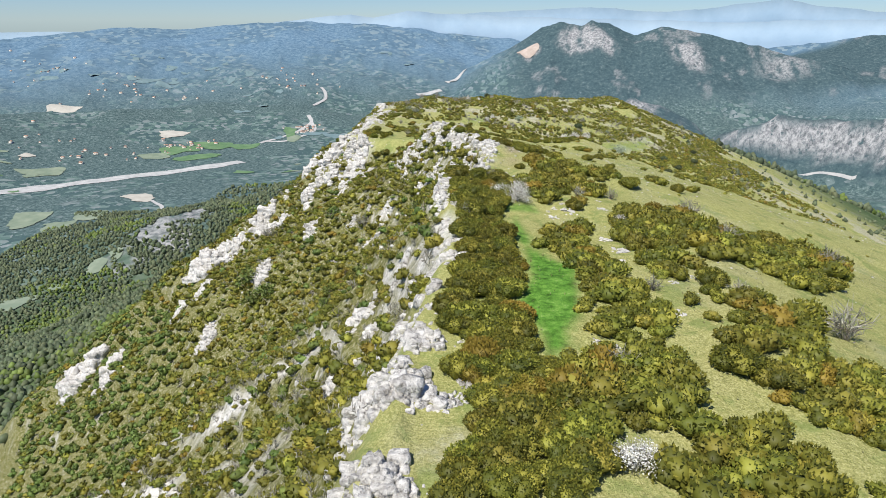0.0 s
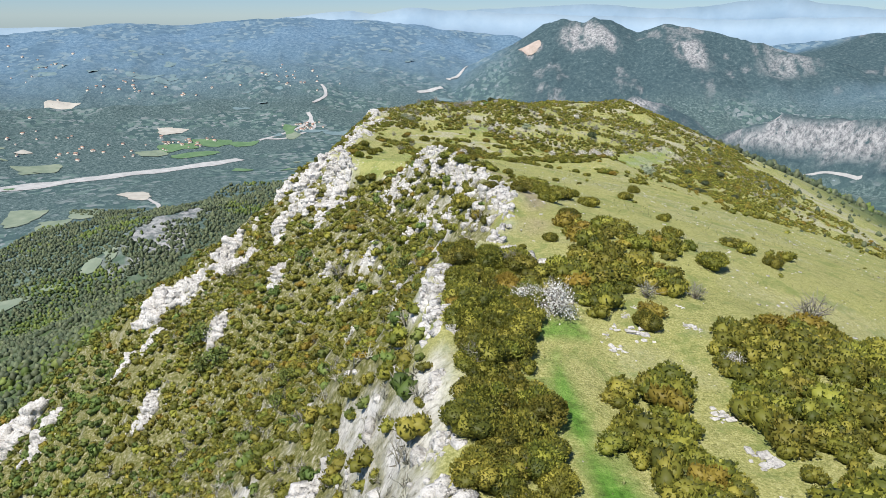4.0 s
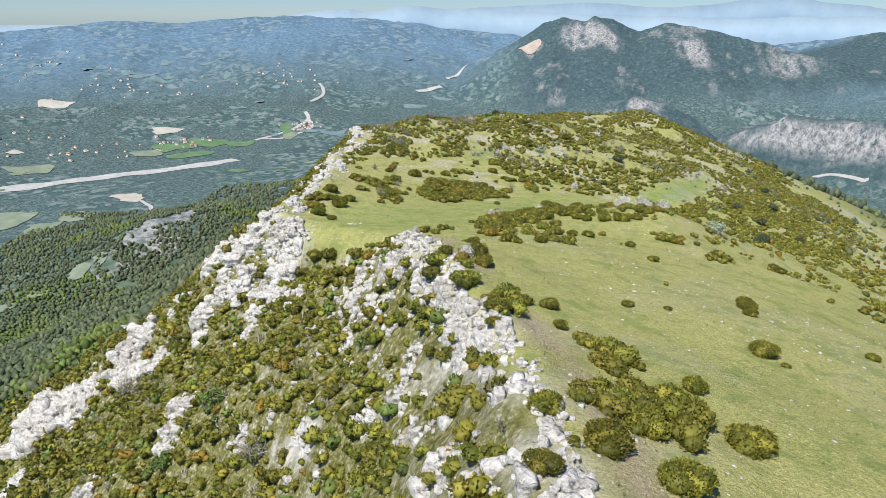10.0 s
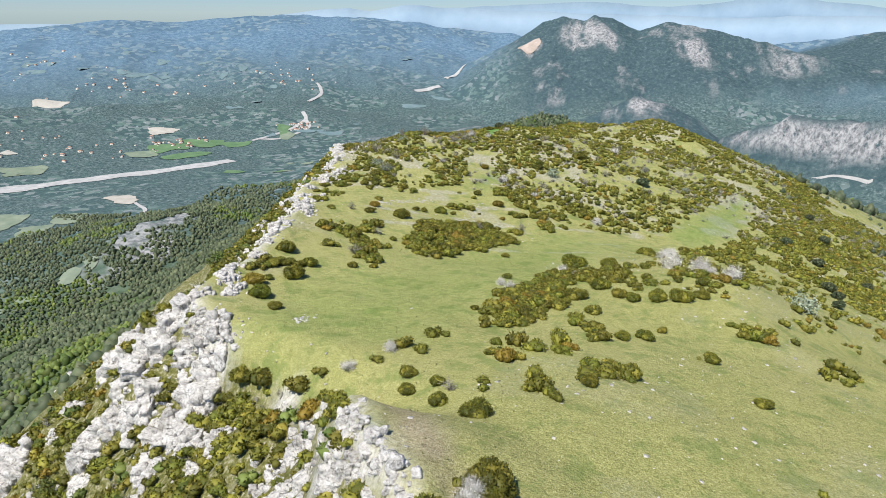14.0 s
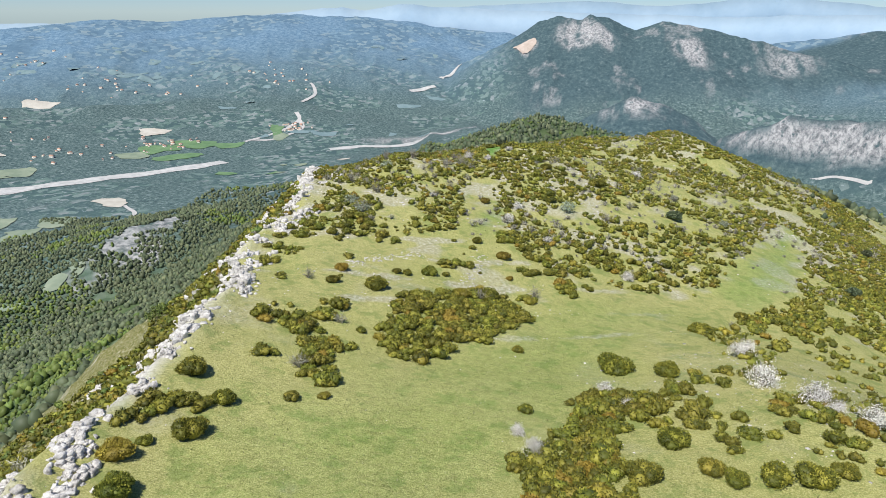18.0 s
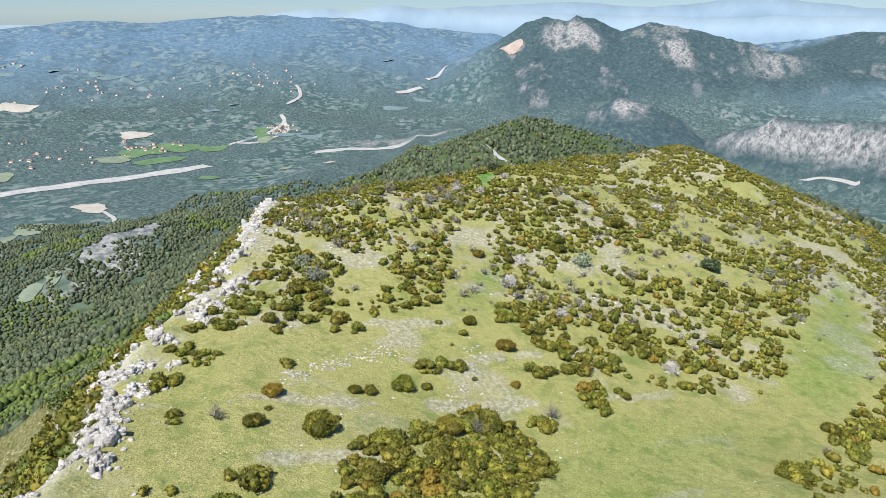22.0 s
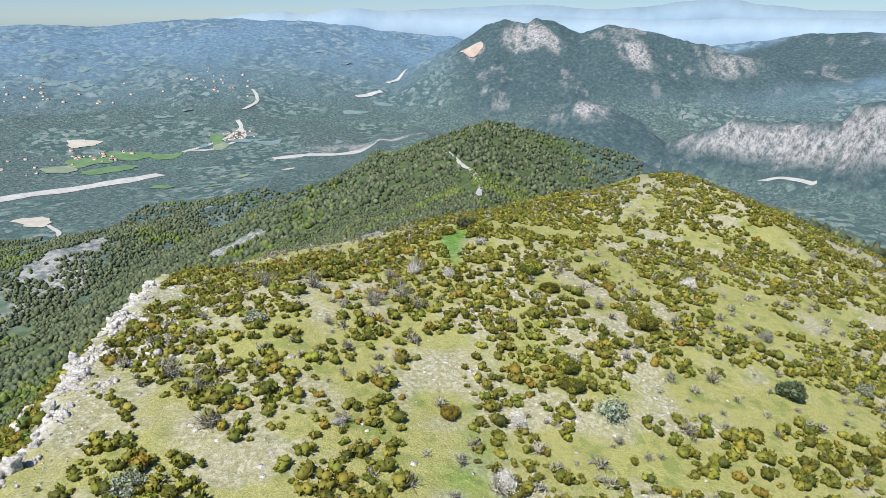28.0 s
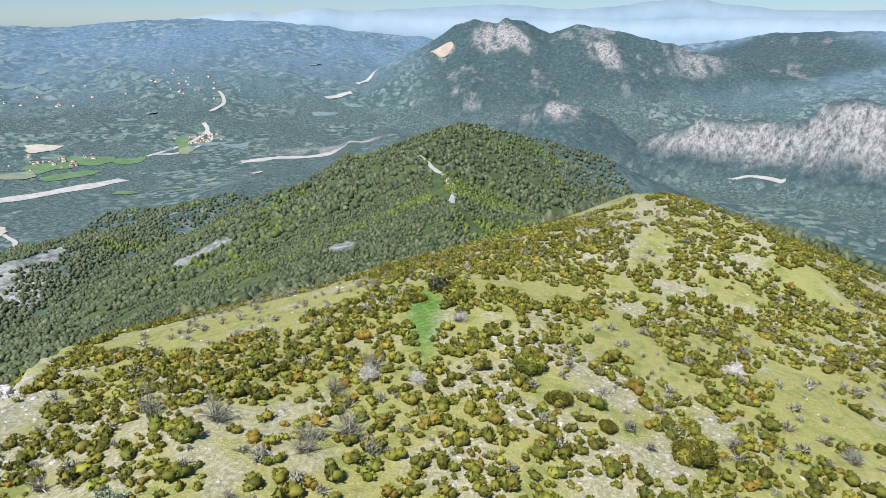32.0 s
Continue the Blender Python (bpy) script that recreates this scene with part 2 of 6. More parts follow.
def land(x, y):
    """Height of the land at the points x, y (arrays)."""
    x, y = np.asarray(x, float).ravel(), np.asarray(y, float).ravel()
    d = x - edge_x(y)
    z = ridge_z(x, y)
    near = smooth(y, -300, -100) * (1 - smooth(y, 430, 560))
    # broken rock on the west face and small swells on the pasture
    west = smooth(-d, 0.0, 3.0)
    steep = 0.3 + 0.7 * (1 - smooth(-d, 60, 200))
    z = z + west * steep * (3.4 * (crag(x + 0.5 * y, y * 0.55 - 0.2 * x, 17, 5, 3) - 0.45) + 1.2 * (crag(x, y, 4.5, 3, 8) - 0.4))
    gully = np.exp(-((x + 9.0 + 1.1 * (y - 121)) / 4.0) ** 2) * np.exp(-((y - 121) / 9.0) ** 2)
    z = z - 3.2 * gully
    z = z + 1.3 * np.exp(-((y - 107 - 0.35 * x) / 7.0) ** 2) * np.exp(-((x - 3) / 9.0) ** 2)
    lip = np.exp(-((d - 0.6) / 1.3) ** 2)
    z = z + lip * 0.9 * (crag(x, y, 3.0, 3, 12) - 0.3)
    z = z + (1 - west) * (0.9 * (fbm(x, y, 16, 4, 20) - 0.5) + 0.22 * (fbm(x, y, 2.2, 3, 25) - 0.5))
    far = valley_z(x, y)
    hills = tent(x, y, FOREST_RIDGE, 0.43, 25, 50)
    hills = soft_max(hills, tent(x, y, SPUR_WEST, 0.35, 40, 52), 25)
    ridge = z * near + (1 - near) * (z - 40 * (1 - near))
    hills = soft_max(hills, ridge, 14)
    for line, slope, wob, seed in ((BIG_MOUNTAIN, 0.62, 45, 60), (MOUNTAIN_RIB, 0.55, 40, 62), (MOUNTAIN_RIB_EAST, 0.5, 40, 64), (CLIFF_HILL, 1.5, 26, 66), (KNOB, 0.55, 35, 68),
                                   (LEFT_HILLS, 0.28, 60, 70), (RIGHT_HILLS, 0.3, 60, 72), (WOODED_RISE, 0.16, 80, 74), (NEAR_KNOLL, 0.22, 60, 76)):
        hills = soft_max(hills, tent(x, y, line, slope, wob, seed) - 4, 8)
    out = soft_max(hills, far, 30)
    r = np.hypot(x, y - 100)
    rough = smooth(r, 450, 900) * (1 - smooth(out, -80, 80) * 0.5) * smooth(out, -425, -330)
    out = out + rough * (24 - 15 * smooth(out, -200, -80)) * (crag(x, y, 210, 4, 80) - 0.42)
    return out


GRID_X, GRID_Y = np.arange(-112.0, 112.5, 0.5), np.arange(-2.0, 330.5, 0.5)
GRID = land(*np.meshgrid(GRID_X, GRID_Y)).reshape(len(GRID_Y), len(GRID_X))


def land_at(x, y):
    """Height at one point, from a fine grid on the ridge."""
    u, v = (x - GRID_X[0]) * 2, (y - GRID_Y[0]) * 2
    if 0 <= u < len(GRID_X) - 1 and 0 <= v < len(GRID_Y) - 1:
        i, j = int(u), int(v)
        a, b = u - i, v - j
        return float((GRID[j, i] * (1 - a) + GRID[j, i + 1] * a) * (1 - b) + (GRID[j + 1, i] * (1 - a) + GRID[j + 1, i + 1] * a) * b)
    return float(land(np.array([x]), np.array([y]))[0])


# ---- materials ----
def nodes_of(mat):
    mat.use_nodes = True
    nt = mat.node_tree
    return nt, nt.nodes, nt.links, nt.nodes["Principled BSDF"]


def ramp(nt, fac, stops):
    n = nt.nodes.new("ShaderNodeValToRGB")
    el = n.color_ramp.elements
    while len(el) < len(stops):
        el.new(0.5)
    for e, (p, c) in zip(el, stops):
        e.position, e.color = p, (*c, 1)
    nt.links.new(fac, n.inputs[0])
    return n.outputs[0]


def noise_tex(nt, scale, detail=4, rough=0.55, vec=None, distort=0.0):
    n = nt.nodes.new("ShaderNodeTexNoise")
    n.inputs["Scale"].default_value, n.inputs["Detail"].default_value = scale, detail
    n.inputs["Roughness"].default_value, n.inputs["Distortion"].default_value = rough, distort
    nt.links.new(vec if vec else position(nt), n.inputs["Vector"])
    return n.outputs["Fac"]


def position(nt):
    for n in nt.nodes:
        if n.bl_idname == "ShaderNodeNewGeometry":
            return n.outputs["Position"]
    return nt.nodes.new("ShaderNodeNewGeometry").outputs["Position"]


def mixc(nt, fac, a, b, mode="MIX"):
    n = nt.nodes.new("ShaderNodeMix")
    n.data_type, n.blend_type = "RGBA", mode
    if isinstance(fac, float):
        n.inputs[0].default_value = fac
    else:
        nt.links.new(fac, n.inputs[0])
    for k, v in ((6, a), (7, b)):
        if isinstance(v, tuple):
            n.inputs[k].default_value = (*v, 1)
        else:
            nt.links.new(v, n.inputs[k])
    return n.outputs[2]


def math_node(nt, op, a, b=0.0):
    n = nt.nodes.new("ShaderNodeMath")
    n.operation = op
    n.use_clamp = False
    for k, v in ((0, a), (1, b)):
        if isinstance(v, (int, float)):
            n.inputs[k].default_value = v
        else:
            nt.links.new(v, n.inputs[k])
    return n.outputs[0]


def remap(nt, v, a, b):
    n = nt.nodes.new("ShaderNodeMapRange")
    n.interpolation_type = "SMOOTHSTEP"
    n.inputs[1].default_value, n.inputs[2].default_value = a, b
    nt.links.new(v, n.inputs[0])
    return n.outputs[0]


def attribute(nt, name):
    n = nt.nodes.new("ShaderNodeAttribute")
    n.attribute_name = name
    return n.outputs["Fac"]


def bump(nt, shader, height, strength, distance):
    n = nt.nodes.new("ShaderNodeBump")
    n.inputs["Strength"].default_value, n.inputs["Distance"].default_value = strength, distance
    nt.links.new(height, n.inputs["Height"])
    nt.links.new(n.outputs[0], shader.inputs["Normal"])


def matte(shader, rough=0.9, gloss=0.2):
    shader.inputs["Roughness"].default_value = rough
    shader.inputs["Specular IOR Level"].default_value = gloss


def rock_colour(nt, scale=1.0):
    stain = noise_tex(nt, 0.35 * scale, 5, 0.65)
    base = ramp(nt, stain, ((0.3, (0.29, 0.27, 0.23)), (0.42, (0.54, 0.515, 0.46)), (0.55, (0.75, 0.725, 0.67)), (0.75, (0.55, 0.525, 0.475))))
    fine = noise_tex(nt, 3.5 * scale, 6, 0.7)
    stretch = nt.nodes.new("ShaderNodeMapping")
    stretch.inputs["Scale"].default_value = (1.0, 1.0, 0.5)
    nt.links.new(position(nt), stretch.inputs["Vector"])
    pits = noise_tex(nt, 2.3 * scale, 7, 0.72, stretch.outputs[0], 0.6)
    base = mixc(nt, remap(nt, pits, 0.375, 0.49), (0.17, 0.16, 0.14), base)
    return mixc(nt, 0.4, base, ramp(nt, fine, ((0.39, (0.15, 0.14, 0.125)), (0.48, (0.56, 0.54, 0.505)), (0.6, (0.83, 0.81, 0.77)))))


def make_rock():
    mat = bpy.data.materials.new("limestone")
    nt, _, links, sh = nodes_of(mat)
    links.new(rock_colour(nt), sh.inputs["Base Color"])
    matte(sh, 0.9, 0.25)
    h = math_node(nt, "ADD", noise_tex(nt, 1.6, 6, 0.7), math_node(nt, "MULTIPLY", noise_tex(nt, 7.0, 4, 0.65), 0.5))
    bump(nt, sh, h, 1.0, 0.28)
    return mat


def make_ground():
    """Pasture, bare stony soil, lush hollows, rock and far woodland with haze in its colour, each where its cover
    weight says so.
    """
    mat = bpy.data.materials.new("ground_cover")
    nt, _, links, sh = nodes_of(mat)
    patch = noise_tex(nt, 0.09, 5, 0.6)
    tuft = noise_tex(nt, 1.7, 5, 0.7)
    grass = ramp(nt, patch, ((0.3, (0.20, 0.235, 0.062)), (0.46, (0.30, 0.315, 0.092)), (0.6, (0.38, 0.36, 0.145)), (0.75, (0.26, 0.29, 0.08))))
    blade = noise_tex(nt, 9.0, 6, 0.8)
    mottle = noise_tex(nt, 0.42, 6, 0.7)
    grass = mixc(nt, 0.5, grass, ramp(nt, tuft, ((0.32, (0.13, 0.15, 0.045)), (0.5, (0.33, 0.325, 0.11)), (0.68, (0.48, 0.445, 0.2)))))
    grass = mixc(nt, 0.5, grass, ramp(nt, blade, ((0.37, (0.05, 0.062, 0.018)), (0.49, (0.31, 0.315, 0.105)), (0.62, (0.66, 0.62, 0.32)))))
    grass = mixc(nt, math_node(nt, "MULTIPLY", remap(nt, mottle, 0.5, 0.62), 0.55), grass, (0.15, 0.215, 0.055))
    stony = ramp(nt, noise_tex(nt, 2.6, 5, 0.75), ((0.38, (0.24, 0.22, 0.15)), (0.5, (0.38, 0.36, 0.27)), (0.6, (0.6, 0.58, 0.53))))
    lush = ramp(nt, tuft, ((0.32, (0.035, 0.09, 0.012)), (0.5, (0.09, 0.22, 0.03)), (0.62, (0.15, 0.31, 0.05)), (0.72, (0.27, 0.38, 0.12))))
    soil = ramp(nt, blade, ((0.36, (0.20, 0.145, 0.095)), (0.5, (0.34, 0.27, 0.185)), (0.62, (0.50, 0.43, 0.33))))
    scrub = ramp(nt, noise_tex(nt, 2.4, 8, 0.8), ((0.35, (0.045, 0.05, 0.014)), (0.46, (0.125, 0.128, 0.036)), (0.54, (0.22, 0.21, 0.085)), (0.63, (0.48, 0.455, 0.37))))
    wood = ramp(nt, noise_tex(nt, 0.06, 6, 0.75), ((0.3, (0.045, 0.07, 0.03)), (0.5, (0.075, 0.11, 0.045)), (0.7, (0.13, 0.165, 0.08))))
    def mosaic(scale, tones):
        cell = nt.nodes.new("ShaderNodeTexVoronoi")
        cell.inputs["Scale"].default_value = scale
        links.new(position(nt), cell.inputs["Vector"])
        split = nt.nodes.new("ShaderNodeSeparateColor")
        links.new(cell.outputs["Color"], split.inputs[0])
        return ramp(nt, split.outputs[0], tones)
    dapple = noise_tex(nt, 0.11, 7, 0.78)
    farmland = remap(nt, noise_tex(nt, 0.0032, 6, 0.6), 0.46, 0.56)
    # blue-grey haze is mixed straight into the valley plots, woods and specks
    hazy_plots = mosaic(0.055, ((0.0, (0.047, 0.085, 0.090)), (0.5, (0.056, 0.100, 0.096)), (0.62, (0.102, 0.165, 0.144)), (0.8, (0.149, 0.210, 0.192)), (0.95, (0.22, 0.25, 0.25))))
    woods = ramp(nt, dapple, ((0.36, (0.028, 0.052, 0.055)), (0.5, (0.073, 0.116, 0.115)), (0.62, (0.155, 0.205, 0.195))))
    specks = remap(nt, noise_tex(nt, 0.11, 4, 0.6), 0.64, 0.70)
    valley = mixc(nt, math_node(nt, "MULTIPLY", farmland, 0.8), woods, hazy_plots)
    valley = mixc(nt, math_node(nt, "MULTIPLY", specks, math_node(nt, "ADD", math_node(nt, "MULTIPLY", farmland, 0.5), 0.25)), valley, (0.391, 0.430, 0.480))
    # far hills and plots: blue haze of distance painted into the colour
    hazed_far_plots = mosaic(0.04, ((0.0, (0.075, 0.135, 0.19)), (0.55, (0.10, 0.17, 0.23)), (0.75, (0.145, 0.225, 0.275)), (0.95, (0.20, 0.265, 0.29))))
    hazed_far_woods = ramp(nt, noise_tex(nt, 0.05, 8, 0.76), ((0.36, (0.065, 0.13, 0.20)), (0.5, (0.115, 0.195, 0.268)), (0.64, (0.175, 0.26, 0.325))))
    distant_haze = mixc(nt, math_node(nt, "MULTIPLY", farmland, 0.85), hazed_far_woods, hazed_far_plots)
    # mountain and upland cover, haze laid into it as blue-grey
    hazed_upland = ramp(nt, noise_tex(nt, 0.06, 9, 0.78), ((0.35, (0.033, 0.060, 0.072)), (0.5, (0.054, 0.092, 0.102)), (0.60, (0.09, 0.132, 0.137)), (0.70, (0.19, 0.22, 0.24))))
    col = mixc(nt, math_node(nt, "MULTIPLY", remap(nt, attribute(nt, "stony"), 0.2, 0.9), 0.6), grass, stony)
    col = mixc(nt, attribute(nt, "lush"), col, lush)
    col = mixc(nt, attribute(nt, "soil"), col, soil)
    col = mixc(nt, attribute(nt, "scrub"), col, scrub)
    col = mixc(nt, attribute(nt, "wood"), col, wood)
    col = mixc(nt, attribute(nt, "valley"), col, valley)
    col = mixc(nt, attribute(nt, "distant_haze"), col, distant_haze)
    col = mixc(nt, attribute(nt, "hazed_upland"), col, hazed_upland)
    col = mixc(nt, attribute(nt, "rock"), col, rock_colour(nt))
    flatten = nt.nodes.new("ShaderNodeMapping")
    flatten.inputs["Scale"].default_value = (1.7, 1.7, 0.6)
    links.new(position(nt), flatten.inputs["Vector"])
    broken = noise_tex(nt, 0.035, 10, 0.75, flatten.outputs[0])
    shown = math_node(nt, "MULTIPLY", attribute(nt, "scree"), remap(nt, broken, 0.34, 0.47))
    col = mixc(nt, shown, col, ramp(nt, noise_tex(nt, 0.05, 10, 0.78, flatten.outputs[0]), ((0.36, (0.07, 0.085, 0.088)), (0.46, (0.20, 0.205, 0.21)), (0.57, (0.40, 0.40, 0.39)))))
    links.new(col, sh.inputs["Base Color"])
    matte(sh, 0.95, 0.1)
    h = math_node(nt, "ADD", noise_tex(nt, 2.2, 6, 0.75), math_node(nt, "MULTIPLY", noise_tex(nt, 0.05, 6, 0.7), 3.0))
    bump(nt, sh, h, 0.7, 0.3)
    return mat


def make_foliage(name, dark, mid, light, autumn=None, amount=0.0, translucent=0.25):
    """Leaves: every leaf and every plant a little different."""
    mat = bpy.data.materials.new(name)
    nt, nodes, links, sh = nodes_of(mat)
    geo = nt.nodes.new("ShaderNodeNewGeometry")
    col = ramp(nt, geo.outputs["Random Per Island"], ((0.0, dark), (0.5, mid), (1.0, light)))
    plant = attribute(nt, "plant")
    info = nt.nodes.new("ShaderNodeObjectInfo")
    which = math_node(nt, "FRACT", math_node(nt, "ADD", plant, info.outputs["Random"]))
    if autumn:
        col = mixc(nt, math_node(nt, "MULTIPLY", remap(nt, which, 1 - amount, 1.0), 0.85), col, autumn)
    shade = nt.nodes.new("ShaderNodeHueSaturation")
    links.new(col, shade.inputs["Color"])
    links.new(math_node(nt, "ADD", math_node(nt, "MULTIPLY", math_node(nt, "FRACT", math_node(nt, "MULTIPLY", which, 7.31)), 0.45), 0.78), shade.inputs["Value"])
    links.new(math_node(nt, "ADD", math_node(nt, "MULTIPLY", math_node(nt, "FRACT", math_node(nt, "MULTIPLY", which, 3.77)), 0.035), 0.48), shade.inputs["Hue"])
    links.new(shade.outputs[0], sh.inputs["Base Color"])
    matte(sh, 0.6, 0.25)
    return mat


def make_plain(name, a, b, scale=2.0, rough=0.85, strength=0.3):
    mat = bpy.data.materials.new(name)
    nt, _, links, sh = nodes_of(mat)
    n = noise_tex(nt, scale, 5, 0.65)
    links.new(ramp(nt, n, ((0.3, a), (0.7, b))), sh.inputs["Base Color"])
    matte(sh, rough, 0.2)
    bump(nt, sh, n, strength, 0.05)
    return mat


LIMESTONE = make_rock()
GROUND = make_ground()
BOX_LEAF = make_foliage("box_leaf", (0.062, 0.072, 0.012), (0.14, 0.148, 0.021), (0.265, 0.252, 0.04), (0.29, 0.19, 0.032), 0.085)
GREEN_LEAF = make_foliage("green_leaf", (0.06, 0.088, 0.02), (0.105, 0.15, 0.032), (0.16, 0.205, 0.05))
PALE_LEAF = make_foliage("pale_leaf", (0.16, 0.2, 0.12), (0.27, 0.32, 0.22), (0.38, 0.43, 0.32))
PINE_LEAF = make_foliage("pine_leaf", (0.055, 0.075, 0.04), (0.09, 0.115, 0.06), (0.135, 0.16, 0.082))
TWIG = make_foliage("grey_twig", (0.16, 0.15, 0.115), (0.28, 0.27, 0.21), (0.42, 0.41, 0.33))
BLOSSOM = make_foliage("blossom", (0.50, 0.47, 0.43), (0.68, 0.66, 0.60), (0.80, 0.78, 0.74))
BARK = make_plain("bark", (0.10, 0.085, 0.07), (0.24, 0.21, 0.18), 6.0)
DRY_GRASS = make_foliage("dry_grass", (0.12, 0.14, 0.05), (0.24, 0.25, 0.10), (0.42, 0.40, 0.22))
GRAVEL = make_plain("river_gravel", (0.31, 0.32, 0.31), (0.52, 0.515, 0.495), 0.05)
ROAD_DUST = make_plain("pale_road", (0.34, 0.34, 0.33), (0.48, 0.47, 0.45), 0.05)


# ---- mesh tools ----
def mesh_of(name, verts, faces, mats, smooth_faces=False, loops=None):
    """A mesh from arrays: verts (n, 3), faces (m, 3 or 4)."""
    me = bpy.data.meshes.new(name)
    verts, faces = np.asarray(verts, np.float32), np.asarray(faces, np.int32)
    m, k = faces.shape
    me.vertices.add(len(verts))
    me.vertices.foreach_set("co", verts.ravel())
    me.loops.add(m * k)
    me.loops.foreach_set("vertex_index", faces.ravel())
    me.polygons.add(m)
    me.polygons.foreach_set("loop_start", np.arange(0, m * k, k, dtype=np.int32))
    if smooth_faces:
        me.polygons.foreach_set("use_smooth", np.ones(m, bool))
    for mat in mats if isinstance(mats, (list, tuple)) else (mats,):
        me.materials.append(mat)
    me.update(calc_edges=True)
    return me


def weight(me, name, values):
    a = me.attributes.new(name, "FLOAT", "POINT")
    a.data.foreach_set("value", np.asarray(values, np.float32))


def mesh_part(name, me, parent, label=""):
    ob = new(name, me)
    ob.parent = parent
    if label:
        ob["label"] = label
    return ob


# ---- the ground: one sheet from the ridge to the horizon ----
CENTRE = (15.0, -70.0)


def build_ground():
    az = [-180.0]
    while az[-1] < 180:
        a = az[-1]
        step = 0.18 if -33 <= a < 33 else 0.25 if -48 <= a < 48 else 0.8 if -75 <= a < 75 else 5.0
        az.append(min(a + step, 180.0))
    az = np.radians(np.array(az[:-1]))
    r = [0.0 + 4.0]
    while r[-1] < 4980:
        q = r[-1]
        r.append(q + (4.0 if q < 60 else 0.88 if q < 345 else 16.0 if 3150 < q < 3700 else min(max(0.88, (q - 345) * 0.035 + 0.88), q * 0.0115)))
    r = np.array(r)
    aa, rr = np.meshgrid(az, r)
    x, y = (CENTRE[0] + rr * np.sin(aa)).ravel(), (CENTRE[1] + rr * np.cos(aa)).ravel()
    z = land(x, y)
    nr, na = len(r), len(az)
    i = np.arange(nr - 1)[:, None] * na
    j = np.arange(na)[None]
    k = (j + 1) % na
    quads = np.stack([i + j, i + k, i + na + k, i + na + j], -1).reshape(-1, 4)
    me = mesh_of("ground", np.stack([x, y, z], 1), quads, GROUND, True)
    d = x - edge_x(y)
    dist = np.hypot(x, y - 100)
    gx = np.gradient(z.reshape(nr, na), axis=0) / np.gradient(r)[:, None]
    gt = np.gradient(z.reshape(nr, na), axis=1) / (rr * np.gradient(az)[None])
    slope = np.hypot(gx, gt).ravel()
    for name, v in cover(x, y, z, d, dist, slope).items():
        weight(me, name, np.clip(v, 0, 1))
    ob = new("ground", me)
    tagged(ob, "limestone ridge with dry pasture, wooded slopes and valley", "ground", kind="structure")
    return ob


def blob(x, y, cx, cy, rx, ry, turn=0.0, soft=0.35):
    """A soft ellipse with a ragged rim, 0..1."""
    c, s = math.cos(radians(turn)), math.sin(radians(turn))
    u, v = ((x - cx) * c + (y - cy) * s) / rx, (-(x - cx) * s + (y - cy) * c) / ry
    q = np.hypot(u, v) + 0.5 * (fbm(x, y, 5, 3, 90) - 0.5)
    return 1 - smooth(q, 1 - soft, 1 + soft)


def in_outline(x, y, outline):
    ox, oy = outline[:, 0], outline[:, 1]
    hit = np.zeros(len(x), bool)
    j = len(ox) - 1
    for i in range(len(ox)):
        cross = ((oy[i] > y) != (oy[j] > y)) & (x < (ox[j] - ox[i]) * (y - oy[i]) / (oy[j] - oy[i] + 1e-12) + ox[i])
        hit ^= cross
        j = i
    return hit


def depth_in(x, y, outline):
    """How far inside an outline on the plan a point lies, in metres; negative outside."""
    far = np.full(len(x), 1e9)
    for (ax, ay), (bx, by) in zip(outline, np.roll(outline, -1, 0)):
        ux, uy = bx - ax, by - ay
        t = np.clip(((x - ax) * ux + (y - ay) * uy) / (ux * ux + uy * uy + 1e-9), 0, 1)
        far = np.minimum(far, np.hypot(x - ax - t * ux, y - ay - t * uy))
    return np.where(in_outline(x, y, outline), far, -far)


def within(x, y, outline, soft=0.5):
    """1 inside an outline on the plan, 0 outside, with a ragged soft rim."""
    outline = np.array(outline, float)
    out = np.zeros(len(x))
    lo, hi = outline.min(0) - 3 * soft, outline.max(0) + 3 * soft
    k = np.nonzero((x > lo[0]) & (x < hi[0]) & (y > lo[1]) & (y < hi[1]))[0]
    if not len(k):
        return out
    px, py = x[k], y[k]
    far = depth_in(px, py, outline) + 1.6 * soft * (fbm(px, py, 3.0, 3, 90) - 0.5)
    out[k] = smooth(far, -soft, soft)
    return out


LUSH = (
    (1, 0.45, ((5.8, 49.4), (6, 43.3), (6.2, 41.1), (8.3, 37.7), (7.6, 33.4), (7, 30.2), (6, 28.6), (5.9, 27), (4.8, 26.2), (4.8, 28.7), (4.1, 32.6), (5.1, 35.6), (5.6, 40.8), (5.2, 47.4))),
    (1, 0.4, ((4.7, 51.6), (6, 52.2), (7.4, 52.2), (7.6, 51.5), (4.6, 51))),
    (0.9, 1.2, ((13.3, 257.3), (16.2, 266.8), (17.4, 258.6), (14.2, 244.3), (13.1, 246.9))),
    (0.4, 3, ((58.5, 214.8), (75.5, 237.6), (74.8, 231.6), (55.8, 197.8), (44.6, 190.4), (44, 194.7))),
    (0.45, 2, ((7.2, 200.2), (12.5, 213.4), (13.9, 208.1), (9.6, 198.5))),
    (0.22, 6.0, ((-14, 127), (-2, 126), (12, 146), (24, 168), (34, 184), (20, 182), (2, 158), (-12, 146))),
)


def lush_share(x, y, least=0.0):
    return np.maximum.reduce([much * within(x, y, outline, soft) for much, soft, outline in LUSH if much > least])


